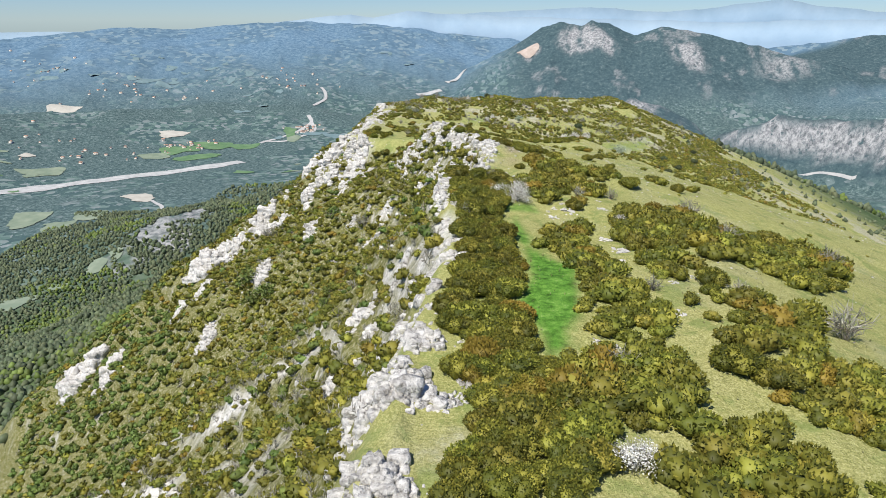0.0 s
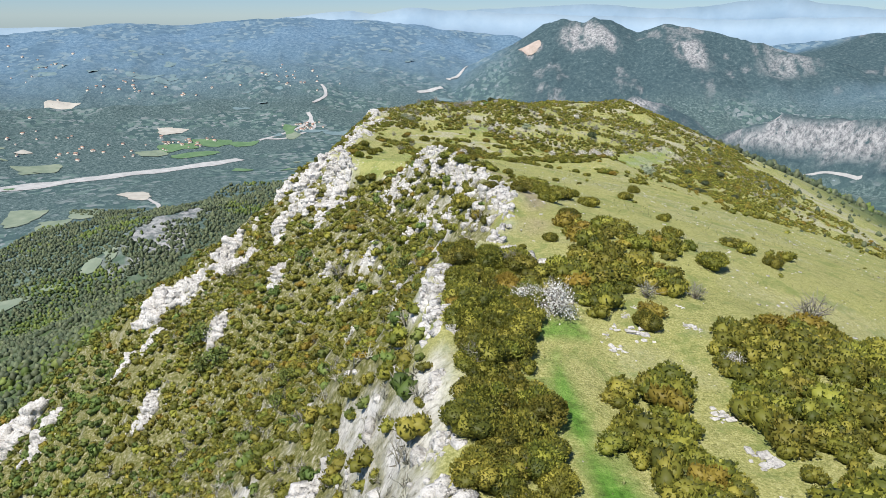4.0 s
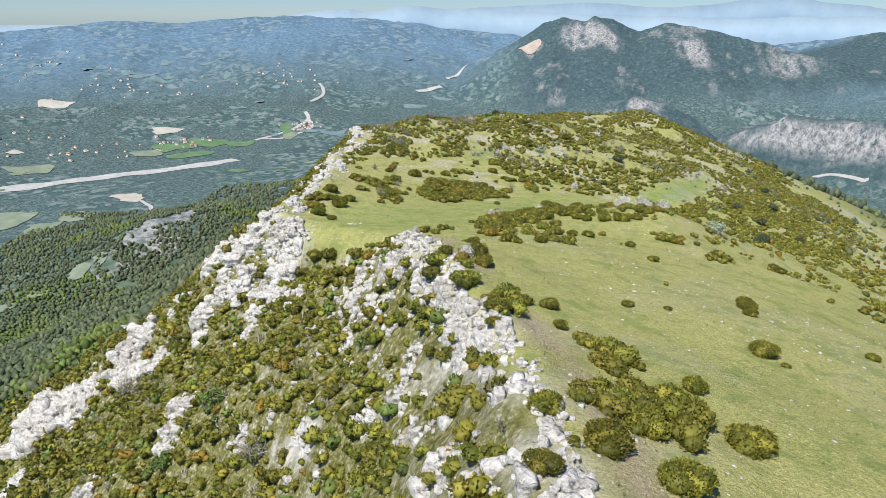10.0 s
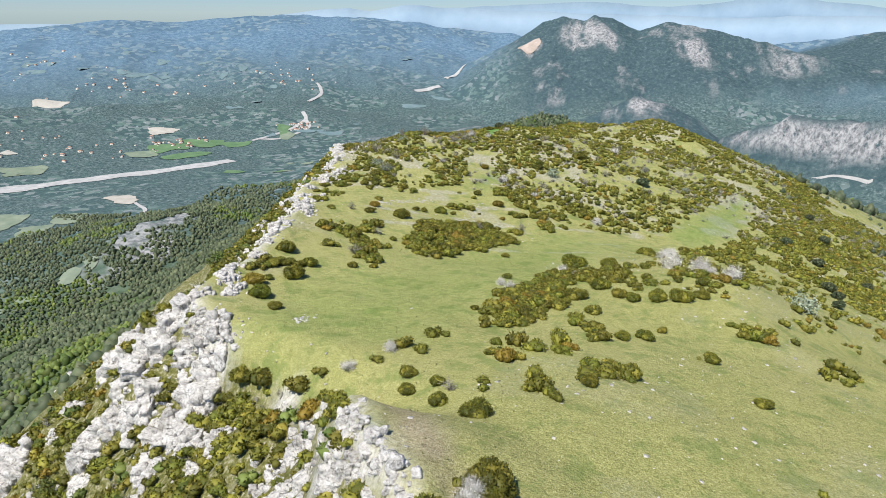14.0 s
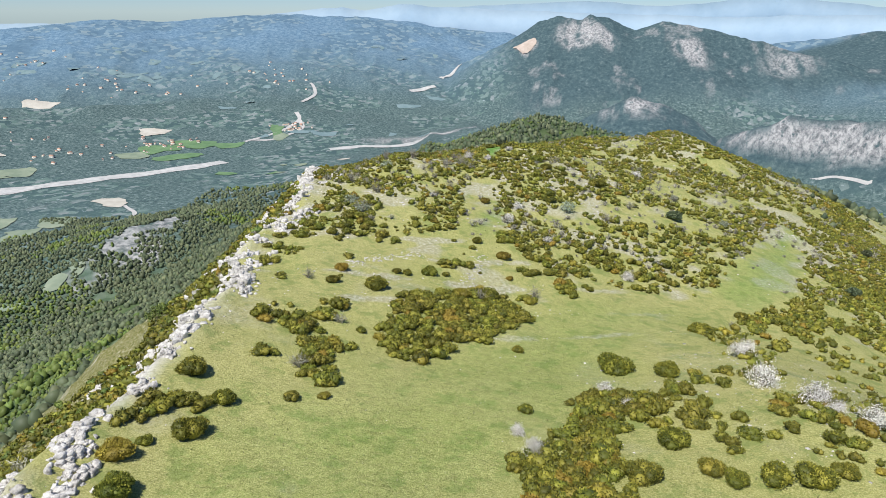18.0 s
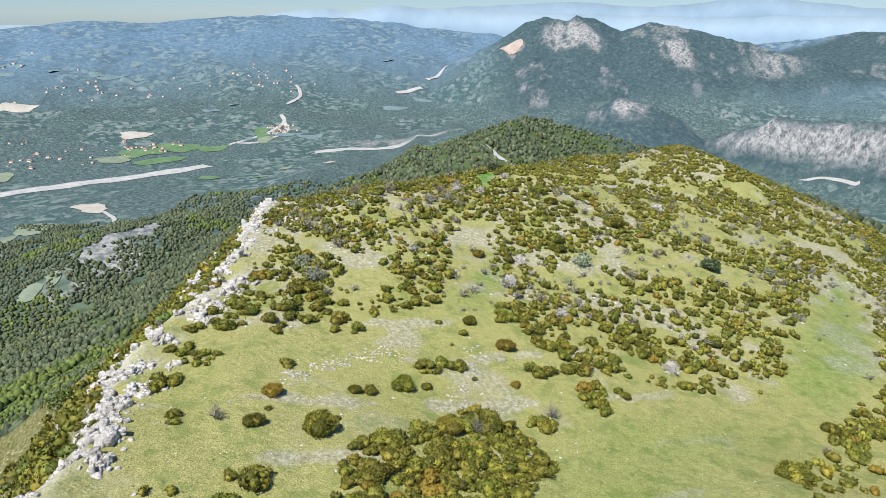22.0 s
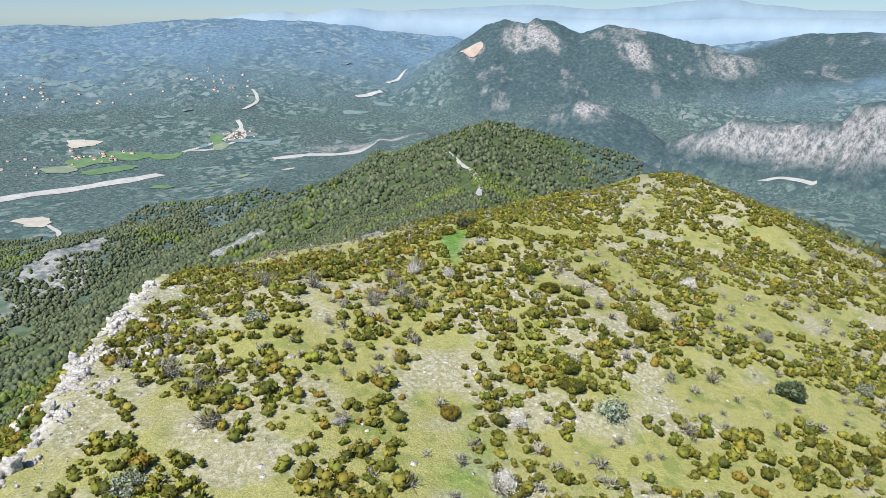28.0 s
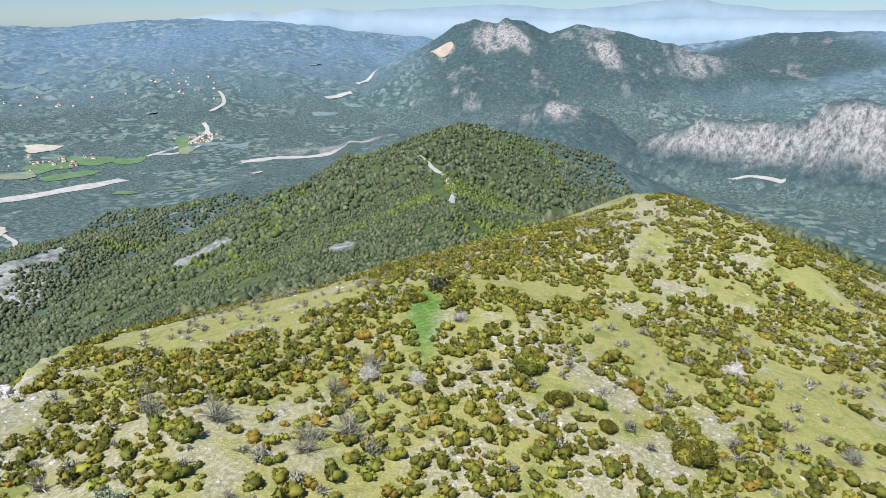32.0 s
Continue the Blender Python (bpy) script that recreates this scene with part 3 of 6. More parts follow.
def cover(x, y, z, d, dist, slope):
    big, small = fbm(x, y, 26, 4, 101), fbm(x, y, 5, 4, 102)
    near = 1 - smooth(dist, 330, 420) * smooth(y, 250, 300)
    west = smooth(-d, 0.3, 2.0)
    out = {}
    lush = lush_share(x, y)
    out["lush"] = lush * (1 - west)
    out["stony"] = smooth(0.35 * big + 0.65 * small, 0.50 - 0.10 * smooth(y, 185, 220), 0.64) + 0.5 * np.exp(-((d - 2.5) / 2.0) ** 2)
    rows = smooth(np.sin((y - 0.32 * x) * 0.85 + 5 * (fbm(x, y, 18, 3, 103) - 0.5)), 0.72, 0.95) * blob(x, y, 3, 184, 24, 20, 0, 0.5) * smooth(small, 0.4, 0.55)
    out["stony"] = out["stony"] * (0.4 + 0.6 * smooth(y, 165, 205)) + 1.2 * rows
    out["soil"] = 0.7 * np.exp(-((d - 2.2) / 1.1) ** 2) * smooth(small, 0.34, 0.5) * smooth(y, 60, 70) * (1 - smooth(y, 112, 120))
    out["scrub"] = west * (1 - smooth(-d, 110, 170))
    rock = west * smooth(0.6 * slope + 1.3 * small, 1.5, 1.9) * (1 - smooth(-d, 60, 130)) * 0.9
    rock = np.maximum(rock, 0.85 * np.exp(-((d + 0.8) / 1.2) ** 2) * smooth(small, 0.42, 0.55) * (1 - smooth(y, 300, 340)))
    chute = smooth(fbm((x - 0.35 * y) * 0.25, (y + 0.35 * x) * 2.2, 7.0, 4, 119), 0.55 + 0.11 * smooth(y, 55, 80), 0.70) * smooth(-d, 6, 14) * (1 - smooth(-d, 60, 80)) * (1 - smooth(y, 62, 80))
    out["rock"] = np.maximum(rock, 0.95 * chute) * near
    wood = np.maximum(smooth(-d, 90 - 40 * smooth(y, 130, 190), 170 - 80 * smooth(y, 130, 190)), smooth(d, 160, 230))
    wood = np.maximum(wood, smooth(y + 0.25 * np.abs(x - 40) + 60 * (fbm(x, y, 60, 3, 104) - 0.5), 330, 390))
    out["wood"] = wood
    # the valley tones carry painted haze, weighted by distance and depth
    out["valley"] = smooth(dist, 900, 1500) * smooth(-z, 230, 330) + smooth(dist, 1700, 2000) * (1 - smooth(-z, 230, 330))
    # weight of the haze-blue colour, rising with distance
    out["distant_haze"] = smooth(dist, 2900, 4000)
    mountain = smooth(y, 2900, 3050) * smooth(x, 250, 450) * (1 - smooth(x, 2400, 2700)) * (1 - smooth(y, 3650, 3750))
    bare = smooth(fbm(x, y, 170, 4, 110) + 0.25 * (fbm(x * 3, y * 0.6, 60, 3, 111) - 0.5), 0.55, 0.66)
    scars = np.maximum.reduce([blob(x, y, 690, 3430, 105, 95, 10, 0.3), blob(x, y, 800, 3390, 45, 90, 20, 0.4), blob(x, y, 1165, 3250, 70, 110, 25, 0.4), 1.3 * blob(x, y, 437, 3420, 45, 45, 0, 0.25), 0.7 * blob(x, y, 1600, 3150, 120, 70, 0, 0.5)])
    out["scree"] = mountain * np.maximum(scars * smooth(fbm(x * 1.6, y * 0.5, 45, 5, 112, 0.65), 0.3, 0.45), smooth(bare * fbm(x, y, 35, 4, 116), 0.42, 0.6) * 0.5)
    cliff = smooth(x, 800, 860) * smooth(slope, 0.6, 0.9) * smooth(z + 40 * fbm(x, y, 60, 3, 118), -335, -305) * smooth(dist, 1700, 1800) * (1 - smooth(dist, 2500, 2600))
    knob = blob(x, y, 700, 2400, 110, 60, 0, 0.4) * smooth(fbm(x, y, 40, 4, 113), 0.4, 0.6)
    knoll = np.maximum(blob(x, y, -565, 1330, 35, 190, -18, 0.4) * smooth(fbm(x, y, 45, 4, 114), 0.45, 0.6), blob(x, y, 20, 2580, 270, 75, 8, 0.4) * smooth(fbm(x, y, 50, 4, 115), 0.37, 0.52))
    out["scree"] = np.maximum.reduce([out["scree"], cliff * 0.95, knob, knoll * 0.85])
    out["hazed_upland"] = np.maximum(mountain, smooth(dist, 1500, 1700) * (1 - smooth(dist, 2600, 2900)) * smooth(x, 300, 500)) * smooth(z, -415, -380)
    bank = np.maximum.reduce([blob(x, y, -225, 1120, 48, 34, 0, 0.3), blob(x, y, -8, 700, 12, 22, 0, 0.3), 0.8 * blob(x, y, -570, 1270, 38, 190, -8, 0.3) * smooth(fbm(x, y, 26, 4, 121), 0.43, 0.55), blob(x, y, -533, 1226, 30, 60, 0, 0.3)])
    out["scree"] = np.maximum(out["scree"], bank)
    return out


ground = build_ground()


# ---- plant and rock shapes ----
def ball(n):
    """A sphere of 6 n n quads."""
    t = np.linspace(-1, 1, n + 1)
    verts, quads, seen = [], [], {}
    for axis in range(3):
        for side in (-1, 1):
            ids = np.empty((n + 1, n + 1), int)
            for i, a in enumerate(t):
                for j, b in enumerate(t):
                    p = [0, 0, 0]
                    p[axis], p[(axis + 1) % 3], p[(axis + 2) % 3] = side, math.tan(a * math.pi / 4), math.tan(b * math.pi / 4)
                    v = Vector(p).normalized()
                    key = (round(v.x, 4), round(v.y, 4), round(v.z, 4))
                    if key not in seen:
                        seen[key] = len(verts)
                        verts.append(tuple(v))
                    ids[i, j] = seen[key]
            for i in range(n):
                for j in range(n):
                    q = [ids[i, j], ids[i + 1, j], ids[i + 1, j + 1], ids[i, j + 1]]
                    quads.append(q if side > 0 else q[::-1])
    return np.array(verts), np.array(quads)


BALL = {n: ball(n) for n in (1, 2, 3, 5, 8)}


def leaf_quads(g, centres, outward, size, droop=0.6, slim=0.6):
    """Small leaf sprigs, one quad each, facing roughly outward."""
    n = len(centres)
    nrm = outward + g.normal(0, droop, (n, 3))
    nrm /= np.linalg.norm(nrm, axis=1)[:, None] + 1e-9
    up = g.normal(0, 1, (n, 3))
    u = np.cross(nrm, up)
    u /= np.linalg.norm(u, axis=1)[:, None] + 1e-9
    v = np.cross(nrm, u)
    s = size * g.uniform(0.6, 1.3, (n, 1))
    bend = nrm * s * 0.25
    a, b, c, d = centres - u * s * slim, centres - v * s + bend, centres + u * s * slim, centres + v * s - bend
    verts = np.stack([a, b, c, d], 1).reshape(-1, 3)
    return verts, np.arange(4 * n).reshape(n, 4)


def join_arrays(pieces):
    verts, faces, base = [], [], 0
    for v, f in pieces:
        verts.append(v), faces.append(f + base)
        base += len(v)
    return np.concatenate(verts), np.concatenate(faces)


def bush_arrays(g, leaves, size, lobes=5, tall=0.8, core=0.8, coren=2):
    """A rounded bush of radius 1: lumpy lobes with a close skin of upright sprigs."""
    ang = np.arange(lobes) * 2.4 + g.uniform(0, 6)
    rad = np.sqrt(np.linspace(0.02, 1, lobes)) * 0.55
    size_l = g.uniform(0.42, 0.62, lobes)
    cen = np.stack([np.cos(ang) * rad, np.sin(ang) * rad, tall * (0.62 - 0.35 * rad) + g.uniform(-0.08, 0.08, lobes)], 1)
    pieces = []
    for c, s in zip(cen, size_l):
        v, f = BALL[coren]
        w = v * (s * core) * (1 + g.uniform(-0.24, 0.24, (len(v), 1))) * np.array((1, 1, 0.85)) + c
        w[:, 2] = np.maximum(w[:, 2], -0.12)
        pieces.append((w, f))
    pick = g.choice(lobes, leaves * 2, p=size_l ** 2 / (size_l ** 2).sum())
    dirs = g.normal(0, 1, (leaves * 2, 3))
    dirs[:, 2] = np.abs(dirs[:, 2]) * 0.9 - 0.25
    dirs /= np.linalg.norm(dirs, axis=1)[:, None]
    pts = cen[pick] + dirs * size_l[pick][:, None] * g.uniform(0.78, 1.08, (leaves * 2, 1)) * np.array((1, 1, 0.85))
    inside = np.zeros(len(pts), bool)
    for c, s in zip(cen, size_l):
        inside |= np.linalg.norm((pts - c) / np.array((1, 1, 0.85)), axis=1) < s * 0.76
    keep = np.nonzero(~inside & (pts[:, 2] > -0.02))[0][:leaves]
    p, d = pts[keep], dirs[keep]
    # each sprig stands out and up, a narrow blade with its broad side turned at random
    along = d * 0.7 + np.array((0, 0, 0.65)) + g.normal(0, 0.3, d.shape)
    along /= np.linalg.norm(along, axis=1)[:, None] + 1e-9
    side = np.cross(along, g.normal(0, 1, d.shape))
    side /= np.linalg.norm(side, axis=1)[:, None] + 1e-9
    q = size * g.uniform(0.7, 1.4, (len(p), 1))
    v = np.stack([p - along * q * 0.6, p + side * q * 0.75, p + along * q * 1.2, p - side * q * 0.75], 1).reshape(-1, 3)
    pieces.append((v, np.arange(len(v)).reshape(-1, 4)))
    return join_arrays(pieces)


def twig_arrays(g, stems, twigs, tall=1.1, wide=1.0, width=0.03):
    """A bare, many-stemmed bush of radius about 1."""
    verts, n = [], 0

    def stick(p, q, w):
        side = np.cross(q - p, g.normal(0, 1, 3))
        side = side / (np.linalg.norm(side) + 1e-9) * w
        verts.extend((p - side, p + side, q + side * 0.35, q - side * 0.35))
    for _ in range(stems):
        a, lean = g.uniform(0, 6.283), g.uniform(0.1, 1.0)
        tip = np.array((math.cos(a) * lean * wide, math.sin(a) * lean * wide, tall * (1.0 - 0.45 * lean * lean))) * g.uniform(0.8, 1.05)
        root = np.array((math.cos(a), math.sin(a), 0)) * 0.12 * g.uniform(0, 1)
        mid = (root + tip) * 0.5 + np.array((0, 0, 0.08))
        stick(root, mid, width * 1.2)
        stick(mid, tip, width * 0.8)
        for _ in range(twigs):
            t = g.uniform(0.3, 1.0)
            p = mid + (tip - mid) * (t * 2 - 1) if t > 0.5 else root + (mid - root) * t * 2
            q = p + g.normal(0, 0.2, 3) + (tip - root) * g.uniform(0.08, 0.25)
            stick(p, q, width * 0.7)
    v = np.array(verts)
    v[:, 2] = np.maximum(v[:, 2], -0.05)
    return v, np.arange(len(v)).reshape(-1, 4)


def crown_arrays(g, leaves, size, tall=1.0, gaps=0.35):
    """An airy crown of radius 1 above the ground: sprigs in uneven clumps."""
    clumps = 16
    c = g.normal(0, 1, (clumps, 3))
    c[:, 2] = np.abs(c[:, 2]) * 1.0 - 0.1
    c /= np.linalg.norm(c, axis=1)[:, None]
    c *= g.uniform(0.45, 0.85, (clumps, 1))
    pick = g.integers(0, clumps, leaves)
    off = g.normal(0, 0.2, (leaves, 3))
    pts = c[pick] + off
    pts[:, 2] = np.maximum(pts[:, 2] * 0.85 * tall + 0.35 * tall, 0.0)
    out = pts - np.array((0, 0, 0.4 * tall))
    out /= np.linalg.norm(out, axis=1)[:, None] + 1e-9
    return leaf_quads(g, pts, out, size, 0.8)


def trunk_arrays(g, tall=0.7, width=0.07, limbs=7):
    """A short trunk whose limbs spread from its top ring."""
    verts, faces = [], []

    def ring(p, d, w):
        rot = np.array(Vector(d).to_track_quat("Z", "Y").to_matrix())
        base = len(verts)
        verts.extend(np.array((math.cos(k * 1.2566) * w, math.sin(k * 1.2566) * w, 0)) @ rot.T + p for k in range(5))
        return base

    def tube(a, b):
        faces.extend((a + k, a + (k + 1) % 5, b + (k + 1) % 5, b + k) for k in range(5))
    fork = np.array((0.05, 0.02, tall * 0.35))
    foot, top = ring(np.array((0, 0, -0.1)), fork, width), ring(fork, fork, width * 0.6)
    tube(foot, top)
    for k in range(limbs):
        a = k * 2.4 + g.uniform(0, 1)
        tip = np.array((math.cos(a) * 0.65, math.sin(a) * 0.65, tall * g.uniform(0.7, 1.25)))
        mid = (fork + tip) * 0.5 + np.array((0, 0, 0.05))
        m, e = ring(mid, tip - fork, width * 0.35), ring(tip, tip - mid, width * 0.12)
        tube(top, m)
        tube(m, e)
    return np.array(verts), np.array(faces)


def rock_arrays(g, n=6, cuts=13, flat=0.75, grain=0.05):
    """An angular block of radius about 1: squared by bedding and joints, corners broken off, with a rough skin."""
    v, f = BALL[n]
    six = np.vstack([np.eye(3), -np.eye(3)]) + g.normal(0, 0.1, (6, 3))
    nrm = np.vstack([six, g.normal(0, 1, (cuts - 6, 3))])
    nrm /= np.linalg.norm(nrm, axis=1)[:, None]
    off = np.concatenate([g.uniform(0.42, 0.85, 6), g.uniform(0.7, 1.0, cuts - 6)])
    reach = np.full(len(v), 1.25)
    for m, o in zip(nrm, off):
        c = v @ m
        reach = np.where(c > 0.05, np.minimum(reach, o / np.maximum(c, 0.05)), reach)
    p = v * reach[:, None]
    seeds = g.normal(0, 1, (int(n * 3.2), 3))
    seeds /= np.linalg.norm(seeds, axis=1)[:, None]
    block = np.argmax(v @ seeds.T, axis=1)
    p = p * (1 + g.uniform(-0.2, 0.06, len(seeds)))[block][:, None]
    rough = fbm(p[:, 0] * 3 + p[:, 2] * 2 + 40 * off[0], p[:, 1] * 3 - p[:, 2] * 2.3 + 60 * off[1], 1.0, 3, 7) - 0.5
    p = p * (1 + grain * 3 * rough[:, None])
    bed = np.sin(p[:, 2] * 7 + 2.0 * rough + 10 * off[2])
    p[:, :2] *= (1 - 0.14 * (bed > 0.45))[:, None]
    p[:, 2] *= flat
    return p, f


def tree_arrays(g, slim=1.0):
    """A small far tree crown, six sides, uneven."""
    rings = ((0.0, 0.55), (0.28, 1.0), (0.7, 0.62), (1.05, 0.12))
    v = []
    for z, r in rings:
        for k in range(6):
            a = k * 1.0472 + g.uniform(-0.25, 0.25)
            q = r * g.uniform(0.75, 1.2)
            v.append((math.cos(a) * q, math.sin(a) * q, z * slim * g.uniform(0.85, 1.15)))
    f = [(i * 6 + k, i * 6 + (k + 1) % 6, i * 6 + 6 + (k + 1) % 6, i * 6 + 6 + k) for i in range(3) for k in range(6)]
    return np.array(v), np.array(f)


def crown_low(g, slim=1.0):
    """A very far tree crown, five sides, closed on top."""
    v = []
    for z, r in ((0.0, 0.75), (0.55, 1.0), (1.05, 0.4)):
        for k in range(5):
            a = k * 1.2566 + g.uniform(-0.3, 0.3)
            q = r * g.uniform(0.5, 1.3)
            v.append((math.cos(a) * q, math.sin(a) * q, z * slim * g.uniform(0.75, 1.25)))
    v.append(tuple(np.mean(v[13:15], axis=0)))
    sides = [(i * 5 + k, i * 5 + (k + 1) % 5, i * 5 + 5 + (k + 1) % 5, i * 5 + 5 + k) for i in range(2) for k in range(5)]
    return np.array(v), np.array(sides + [(10, 11, 12, 13), (10, 13, 15, 14)])


def stamp(shapes, spots, g, sink=0.06, tilt=0.0, squash=(0.75, 1.15)):
    """Many copies of a few shapes in one mesh: spots are (x, y, z, radius)."""
    spots = np.asarray(spots, float)
    pieces, plants = [], []
    which = g.integers(0, len(shapes), len(spots))
    base = 0
    for k, (v, f) in enumerate(shapes):
        s = spots[which == k]
        if not len(s):
            continue
        a = g.uniform(0, 6.283, len(s))
        c, n = np.cos(a), np.sin(a)
        r = s[:, 3]
        sq = g.uniform(*squash, len(s))
        st = g.uniform(0.85, 1.2, len(s))
        vx, vy = v[:, 0][None] * st[:, None], v[:, 1][None] / st[:, None]
        x = (c[:, None] * vx - n[:, None] * vy) * r[:, None] + s[:, 0:1]
        y = (n[:, None] * vx + c[:, None] * vy) * r[:, None] + s[:, 1:2]
        z = v[:, 2][None] * (r * sq)[:, None] + s[:, 2:3] - sink * r[:, None]
        vv = np.stack([x, y, z], -1).reshape(-1, 3)
        ff = (f[None] + (np.arange(len(s)) * len(v))[:, None, None]).reshape(-1, 4) + base
        pieces.append((vv, ff))
        plants.append(np.repeat(g.uniform(0, 1, len(s)), len(v)))
        base += len(vv)
    return np.concatenate([p[0] for p in pieces]), np.concatenate([p[1] for p in pieces]), np.concatenate(plants)


def stuff(name, shapes, spots, mat, label, category, g, **how):
    if not len(spots):
        return None
    v, f, plant = stamp(shapes, spots, g, **how)
    me = mesh_of(name, v, f, mat)
    weight(me, "plant", plant)
    return tagged(new(name, me), label, category, kind="stuff")


# ---- where the shrubs stand: thickets as outlines on the plan ----
THICKETS = []


def thicket(cover_share, *outline):
    THICKETS.append((cover_share, np.array(outline, float)))


thicket(0.95, (1.0, 21.9), (3.1, 22.7), (3.6, 19.7), (2.8, 16.7), (0.4, 16.5))
thicket(0.95, (0.4, 27.5), (2.0, 27.5), (3.5, 24.5), (4.6, 21.9), (3.9, 19.1), (3.0, 18.9), (1.1, 20.4), (0.3, 22.5))
thicket(0.95, (5.4, 25.5), (9.0, 25.0), (10.9, 22.5), (10.2, 20.7), (8.0, 20.8), (6.6, 21.9), (4.9, 21.4))
thicket(0.95, (4.6, 21.9), (6.9, 23.2), (6.3, 19.9), (4.9, 16.7), (3.1, 16.7))
thicket(0.92, (8.9, 20.9), (12.5, 22.5), (13.4, 20.3), (16.0, 19.2), (15.2, 18.0), (7.2, 16.9))
thicket(0.90, (16.0, 26.3), (22.5, 29.1), (17.5, 21.5), (15.5, 21.6), (14.8, 23.8))
thicket(0.97, (0.8, 53.6), (4.7, 54.0), (4.6, 48.0), (4.9, 42.8), (5.3, 38.4), (4.3, 32.8), (4.4, 30.1), (5.0, 28.0), (4.7, 26.0), (4.0, 22.2), (1.2, 22.4), (1.5, 24.6), (1.1, 26.6), (0.0, 29.0), (-0.2, 32.7), (0.3, 35.7), (0.6, 37.7), (1.0, 40.4), (0.9, 46.3))
thicket(0.95, (8.1, 47.3), (11.1, 48.8), (9.9, 40.5), (10.8, 38.0), (11.6, 34.9), (11.0, 32.4), (11.5, 30.1), (11.3, 27.6), (11.0, 25.0), (9.7, 22.5), (4.2, 22.1), (4.8, 24.5), (5.6, 27.4), (6.4, 28.2), (6.7, 30.5), (7.7, 32.6), (7.8, 35.8), (7.2, 40.3), (6.2, 42.2))
thicket(0.85, (13.7, 51.2), (18.9, 54.9), (23.4, 56.6), (30.3, 58.5), (40.4, 60.1), (27.0, 41.2), (22.6, 39.1), (19.7, 38.8), (17.9, 40.0), (14.8, 38.7), (12.7, 39.1), (12.6, 41.8), (13.2, 46.4))
thicket(0.90, (13.3, 38.9), (16.5, 39.8), (15.1, 35.7), (13.0, 34.9))
thicket(0.85, (15.2, 33.3), (17.8, 35.1), (22.7, 34.6), (17.7, 27.3), (16.2, 27.5), (15.1, 26.7), (14.0, 27.7), (13.7, 30.0))
thicket(0.90, (11.6, 33.1), (13.8, 32.5), (12.5, 29.6), (11.0, 29.9))
thicket(0.90, (14.5, 26.0), (17.7, 27.3), (15.0, 23.1), (13.3, 23.1))
thicket(0.95, (1.0, 59.6), (2.4, 61.3), (3.7, 61.6), (4.4, 60.1), (5.9, 58.9), (8.0, 58.2), (9.3, 61.3), (10.1, 61.4), (14.3, 62.1), (15.3, 59.8), (13.6, 56.8), (11.5, 56.5), (9.8, 55.2), (7.9, 54.1), (6.1, 54.8), (4.9, 55.1), (3.1, 55.1), (1.2, 54.0), (0.8, 57.1))
thicket(0.95, (2.8, 56.0), (5.4, 55.5), (6.3, 54.7), (4.0, 52.4), (3.6, 51.9), (3.1, 54.5))
thicket(0.95, (1.0, 54.0), (3.1, 55.0), (3.5, 53.0), (3.8, 51.7), (4.5, 50.4), (0.9, 50.1), (0.7, 51.9))
thicket(0.92, (9.2, 69.8), (10.6, 69.7), (10.4, 65.5), (11.8, 63.1), (13.2, 62.2), (11.6, 61.6), (9.3, 61.3), (9.1, 63.6), (8.4, 66.0))
thicket(0.90, (11.3, 68.6), (14.3, 68.7), (14.6, 63.5), (13.2, 62.2), (12.3, 62.8), (11.1, 64.8))
thicket(0.90, (15.3, 67.7), (16.9, 66.9), (19.2, 67.4), (17.3, 63.7), (15.5, 62.9), (14.1, 63.8))
thicket(0.85, (11.0, 54.6), (12.4, 53.7), (12.8, 52.8), (11.7, 52.3), (10.6, 52.4))
thicket(0.90, (9.8, 55.2), (10.7, 54.7), (10.0, 53.4), (8.4, 53.2), (8.2, 53.9))
thicket(0.85, (24.0, 73.9), (25.6, 73.3), (25.9, 70.5), (25.0, 69.2), (23.2, 69.1), (22.4, 70.6))
thicket(0.85, (27.6, 73.2), (30.7, 73.8), (28.2, 70.7), (26.4, 70.7))
thicket(0.95, (8.6, 88.7), (10.9, 89.7), (11.6, 86.8), (9.8, 84.9), (8.3, 85.4))
thicket(0.92, (6.4, 82.2), (10.6, 84.2), (12.2, 83.1), (11.1, 79.2), (9.3, 77.3), (8.5, 79.4), (6.6, 80.1))
thicket(0.80, (42.5, 118.0), (70.1, 144.6), (46.6, 112.6), (42.4, 112.6))
thicket(0.95, (0.1, 101.7), (1.0, 101.7), (2.9, 103.9), (5.0, 104.4), (4.7, 101.4), (3.0, 98.3), (1.9, 98.3), (0.3, 100.4))
thicket(0.92, (3.0, 93.4), (4.9, 95.2), (6.6, 94.6), (6.7, 93.7), (4.8, 92.2), (3.6, 91.9), (2.8, 93.1))
thicket(0.95, (4.0, 91.5), (5.2, 92.0), (6.2, 91.5), (5.8, 90.4), (4.6, 89.6), (3.9, 90.2))
thicket(0.85, (26.6, 135.0), (30.1, 134.4), (33.1, 132.6), (30.4, 129.4), (27.4, 130.5))
thicket(0.85, (31.3, 128.9), (35.0, 127.2), (32.5, 124.5), (30.1, 125.0))
thicket(0.90, (-14.1, 125.7), (-11.6, 124.4), (-9.6, 122.1), (-7.0, 121.6), (-5.6, 120.5), (-7.2, 119.5), (-10.7, 122.2), (-11.4, 118.6), (-14.6, 125.0))
thicket(0.80, (-5.5, 121.2), (-1.5, 107.6), (-1.8, 106.4), (-4.0, 109.7), (-6.4, 114.8))
thicket(0.90, (3.2, 116.5), (4.4, 117.3), (4.6, 114.8), (3.6, 114.0), (2.8, 115.2))
